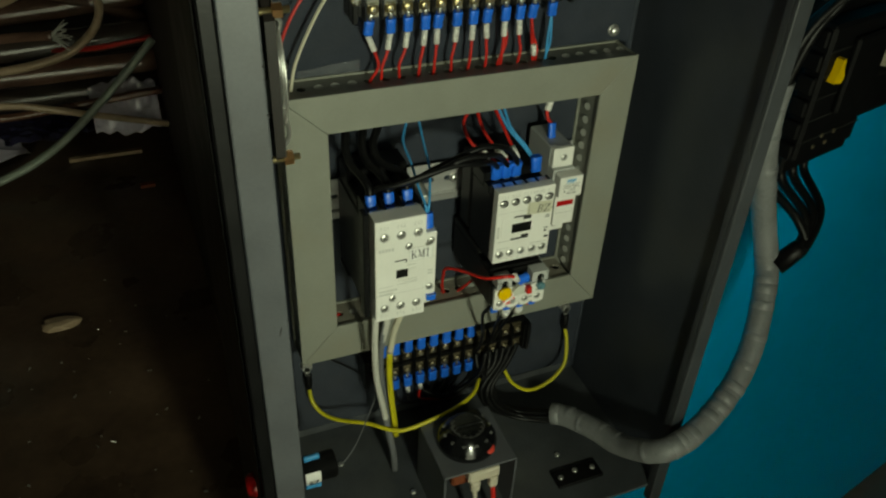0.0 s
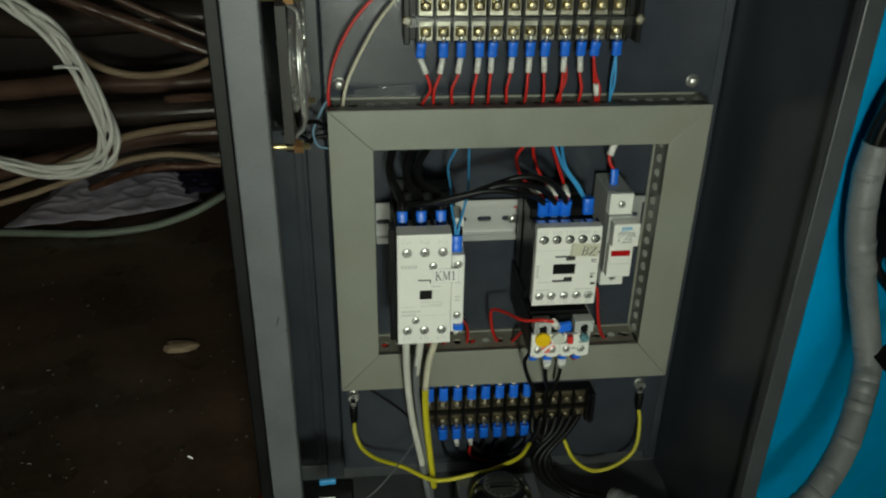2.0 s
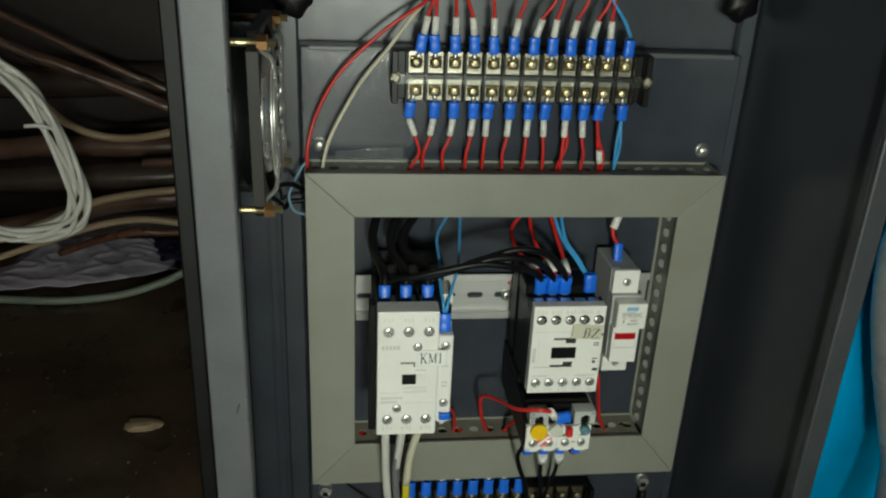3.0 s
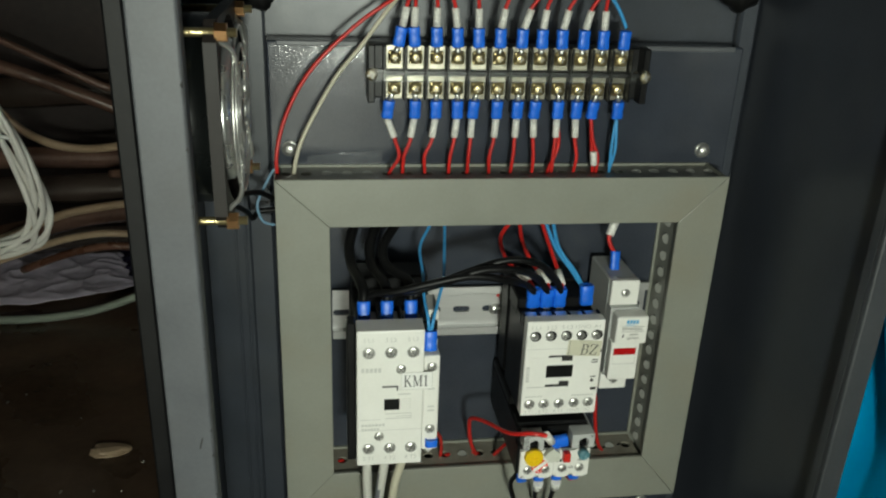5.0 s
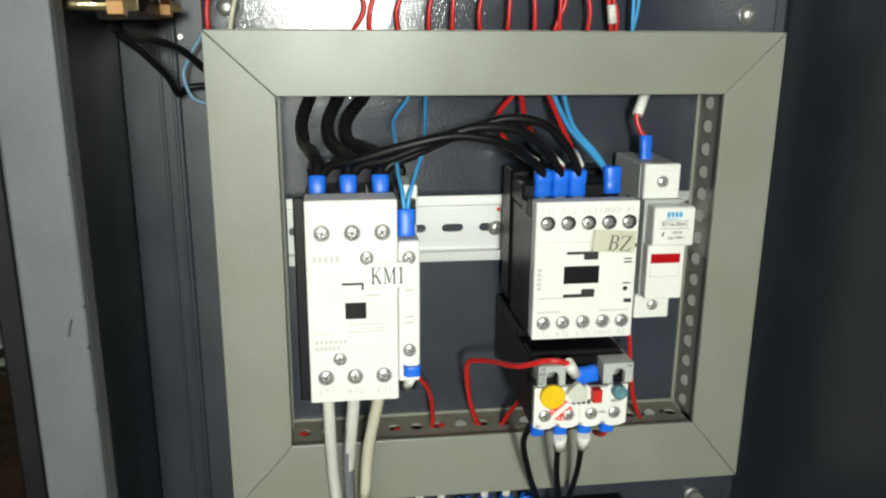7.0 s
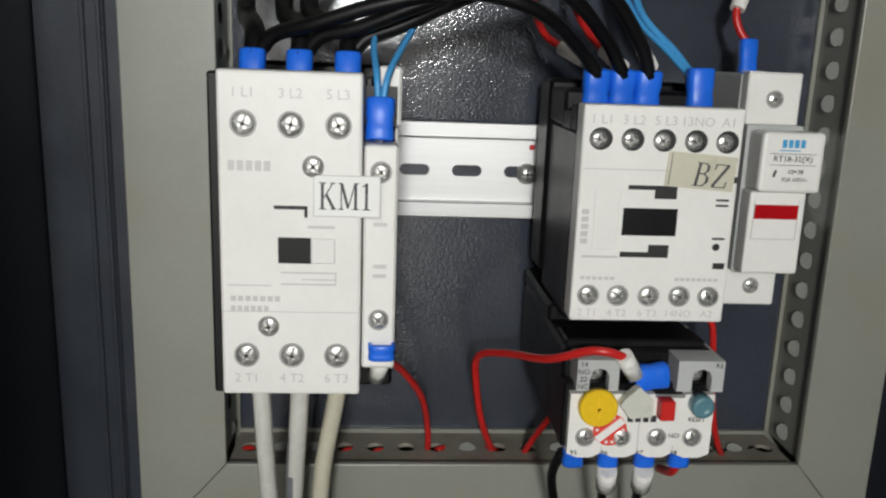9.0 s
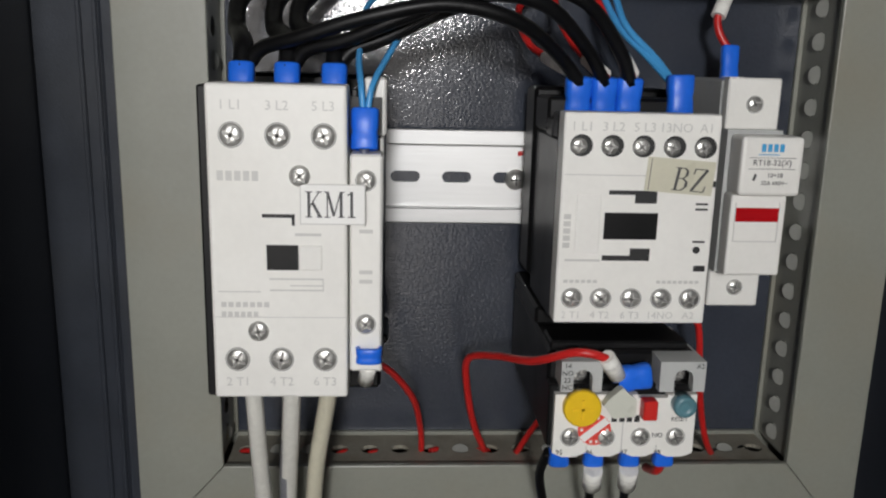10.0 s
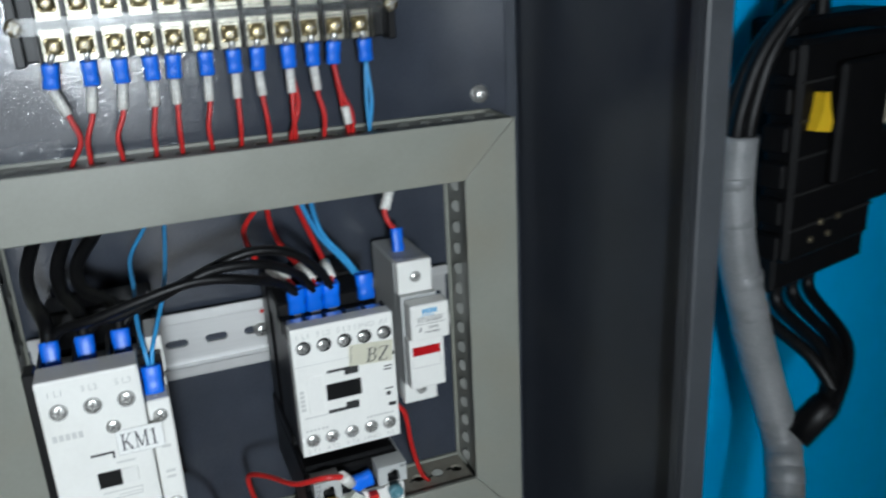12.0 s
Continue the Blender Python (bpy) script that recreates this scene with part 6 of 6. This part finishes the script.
hose([(-0.60, 1.34, 0.680), (-0.45, 1.33, 0.715), (-0.337, 1.325, 0.742), (-0.262, 1.325, 0.762), (-0.19, 1.325, 0.772), (-0.13, 1.325, 0.774), (0.052, 1.325, 0.776)], 0.0175, M_HOSE, "brown rubber hose lying under the tan tube")
hose([(-0.60, 1.22, 0.660), (-0.425, 1.235, 0.704), (-0.399, 1.24, 0.711), (-0.338, 1.24, 0.732), (-0.294, 1.24, 0.748), (-0.250, 1.24, 0.761), (-0.199, 1.24, 0.768), (-0.150, 1.24, 0.764), (-0.120, 1.24, 0.756), (0.052, 1.25, 0.700)], 0.0052, M_TAN, "pale tan cable over the hoses", "cable", "cable")
hose([(-0.34, 1.29, 0.690), (-0.27, 1.27, 0.722), (-0.21, 1.265, 0.737), (-0.167, 1.265, 0.736), (-0.114, 1.265, 0.739), (0.052, 1.27, 0.750)], 0.0062, M_RUST, "orange brown hose under the pale cable")
hose([(-0.9, 1.40, 1.25), (-0.45, 1.40, 1.02), (-0.333, 1.4, 0.971), (-0.289, 1.4, 0.954), (-0.241, 1.4, 0.935), (-0.195, 1.4, 0.915), (-0.153, 1.4, 0.897), (0.052, 1.42, 0.81)], 0.0105, M_HOSE, "brown hose slanting down through the compartment")
hose([(-0.7, 1.43, 1.18), (-0.262, 1.42, 0.968), (-0.213, 1.42, 0.947), (-0.158, 1.42, 0.922), (0.052, 1.44, 0.83)], 0.0060, M_HOSE, "thin brown hose slanting down through the compartment")
hose([(-0.80, 1.26, 0.651), (-0.60, 1.225, 0.651), (-0.424, 1.205, 0.652), (-0.320, 1.195, 0.652), (-0.236, 1.203, 0.656), (-0.173, 1.212, 0.671), (-0.131, 1.217, 0.690), (-0.097, 1.222, 0.711), (-0.053, 1.232, 0.745), (-0.010, 1.24, 0.782), (0.0505, 1.25, 0.840)], 0.0060, M_GREENHOSE, "grey green tube curving over the oily floor", "tube", "tube")
hose([(-0.7, 1.37, 0.69), (-0.42, 1.37, 0.700), (-0.30, 1.38, 0.705), (-0.16, 1.38, 0.712), (0.052, 1.38, 0.715)], 0.019, M_HOSEDARK, "black rubber hose low in the pile")
hose([(-0.8, 1.50, 0.93), (-0.45, 1.50, 0.92), (-0.20, 1.50, 0.93), (0.052, 1.50, 0.92)], 0.028, M_HOSEDARK, "thick black hose at the back of the compartment")
hose([(-0.60, 1.42, 1.32), (-0.30, 1.34, 1.175), (-0.159, 1.30, 1.098), (-0.133, 1.30, 1.081), (-0.04, 1.30, 1.030), (0.0505, 1.31, 0.985)], 0.0040, M_RED, "thin red cable slanting down high in the compartment", "cable", "cable")
hose([(-0.10, 1.335, 0.805), (-0.06, 1.325, 0.806), (-0.02, 1.31, 0.812), (0.0505, 1.30, 0.824)], 0.0040, M_RED, "thin red cable half hidden under the hoses", "cable", "cable")
fr = thing("frayed_rope", (-0.064, 1.27, 0.85), "pale frayed rope end sticking out of the hose pile", "rope")
part("rope", tube(bm_new(), [(-0.20, 1.315, 0.836), (-0.13, 1.295, 0.845), (-0.082, 1.272, 0.851)], 0.0075, 10), M_HOSE, fr)
rnd = random.Random(8)
for k in range(26):
    a = Vector((-0.084, 1.270, 0.851)) + Vector((0, rnd.uniform(-5, 5), rnd.uniform(-5, 5))) * 0.001
    d = Vector((rnd.uniform(0.5, 1), rnd.uniform(-0.9, 0.2), rnd.uniform(-0.7, 1.0))) * 0.022
    part("strand", tube(bm_new(), [a, a + d * 0.5 + Vector((0, 0, rnd.uniform(-2, 2))) * 0.001, a + d * rnd.uniform(0.8, 1.5)], 0.0009, 5, 4), M_SLEEVE, fr)

bu = thing("cable_coil", (-0.27, 1.05, 0.82), "hanging bundle of thin white cables tied together", "cable coil")
B = [(-0.320, 1.05, 1.058), (-0.292, 1.05, 1.035), (-0.273, 1.05, 1.018), (-0.255, 1.05, 0.996), (-0.240, 1.05, 0.963), (-0.228, 1.05, 0.926), (-0.221, 1.05, 0.893), (-0.220, 1.05, 0.866), (-0.231, 1.05, 0.840), (-0.256, 1.05, 0.826), (-0.297, 1.05, 0.820), (-0.337, 1.05, 0.828), (-0.381, 1.05, 0.845)]
for k in range(6):
    ph = k * 1.05
    pts = [(-1.008, 1.14 + 0.01 * k, 1.38), (-0.60, 1.10 + 0.01 * k, 1.21), (-0.45, 1.07, 1.14)] + [(x + 0.010 * math.cos(ph + i * 0.45), y + 0.008 * math.sin(ph * 1.7 + i * 0.5), z + 0.009 * math.sin(ph + i * 0.35)) for i, (x, y, z) in enumerate(B)] + [(-0.47, 1.06, 0.885 + 0.008 * k), (-0.60, 1.09, 0.98)]
    part("cable", tube(bm_new(), pts, 0.0036, 8, 6), M_COIL, bu, "thin white cable")
part("cable_tie", tube(bm_new(), [(-0.268, 1.040, 0.968), (-0.252, 1.036, 0.970), (-0.236, 1.040, 0.966)], 0.0026, 6, 4), M_LABEL, bu, "white cable tie")

# crumpled film on the floor
def film(front, back, z, bulge, material, label, seed):
    bm = bm_new()
    bmesh.ops.create_grid(bm, x_segments=90, y_segments=70, size=0.5)
    for v in bm.verts:
        u, w = v.co.x + 0.5, v.co.y + 0.5
        fa = Vector(front[0]).lerp(Vector(front[1]), u) + Vector((0, -bulge * math.sin(math.pi * u)))
        p = fa.lerp(Vector(back[0]).lerp(Vector(back[1]), u), w) + Vector((noise.noise(Vector((w * 6, u * 3, 2 + seed))), noise.noise(Vector((u * 7, w * 3, 7 + seed))))) * 0.010
        fold = 1 - abs(noise.noise(Vector((u * 5 + w * 3, w * 4 - u, 3 + seed))) * 2)
        crinkle = 1 - abs(noise.noise(Vector((u * 13 + w * 8, w * 12 - u * 5, 9 + seed))) * 2)
        edge = min(1.0, 8 * min(u, 1 - u, w + 0.06, 1 - w))
        v.co = Vector((p.x, p.y, z + edge * (0.003 + 0.0045 * max(0, fold) ** 3 + 0.0008 * max(0, crinkle) ** 3 + 0.012 * w)))
    for f in bm.faces:
        f.smooth = True
    bmesh.ops.solidify(bm, geom=bm.faces[:], thickness=0.0010)
    solid("plastic_film", bm, material, label, "plastic film")


film(((-0.47, 1.232), (-0.160, 1.312)), ((-0.42, 1.445), (-0.205, 1.425)), 0.650, 0.022, M_FILM, "crumpled shiny grey film lying under the hoses", 0)
# Dark blue sheet put in for the shadow band behind the grey film.
film(((-0.195, 1.330), (-0.060, 1.345)), ((-0.240, 1.455), (-0.050, 1.455)), 0.658, 0.010, M_NAVY, "dark blue sheet standing in for shade beside the grey film", 4)
bm = bm_new()
bmesh.ops.create_grid(bm, x_segments=26, y_segments=20, size=0.5)
for v in bm.verts:
    u, w = v.co.x, v.co.y
    v.co = Vector((-0.006 + u * 0.10, 1.285 + w * 0.045 + 0.008 * noise.noise(Vector((u * 6, w * 3, 5))), 0.722 + w * 0.075 * (1 - 0.5 * abs(u)) + 0.010 * noise.noise(Vector((u * 8, w * 8, 1)))))
for f in bm.faces:
    f.smooth = True
bmesh.ops.solidify(bm, geom=bm.faces[:], thickness=0.0012)
solid("plastic_film", bm, M_FILM, "crumpled pale film wedged between hoses and partition", "plastic film")

# pale scrap and scattered bright chips on the oily floor
bm = bm_new()
bmesh.ops.create_icosphere(bm, subdivisions=3, radius=1.0)
for v in bm.verts:
    q = v.co.copy()
    s = 1 + 0.35 * noise.noise(q * 1.7)
    v.co = Vector((-0.130 + q.x * 0.023 * s + 0.010 * q.x * q.x, 0.872 + q.y * 0.012 * s, 0.6465 + q.z * 0.005 * s))
solid("rag_scrap", bm, M_TAN, "small pale oily scrap on the machine floor", "scrap")
bm = bm_new()
rnd = random.Random(4)
for k in range(130):
    x, y = rnd.uniform(-0.55, 0.03), rnd.betavariate(1.2, 2.4) * 0.6 + 0.50
    s = rnd.uniform(0.0008, 0.0021)
    r = bmesh.ops.create_cube(bm, size=1.0)
    m = pose(x, y, 0.6475 + 0.005 * noise.noise(Vector((x, y, 0)) * 5), rnd.uniform(-40, 40), rnd.uniform(-40, 40), rnd.uniform(0, 180)) @ Matrix.Diagonal((s * rnd.uniform(1, 3), s, s * 0.4, 1))
    bmesh.ops.transform(bm, matrix=m, verts=r["verts"])
for px, py, l, m_, lab in ((0.004, 1.163, 0.022, M_BRICK, "orange brown rust flake lying on the oily floor"), (-0.05, 1.275, 0.11, M_TAN, "thin tan strip lying on the oily floor")):
    fl = bm_new()
    box(fl, px - l / 2, px + l / 2, py - 0.005, py + 0.004, 0.644, 0.6500, 0.0006)
    solid("floor_scrap", fl, m_, lab, "scrap")
solid("metal_chips", bm, M_STEEL, "scattered bright metal chips on the oily floor", "metal chips", kind="stuff")
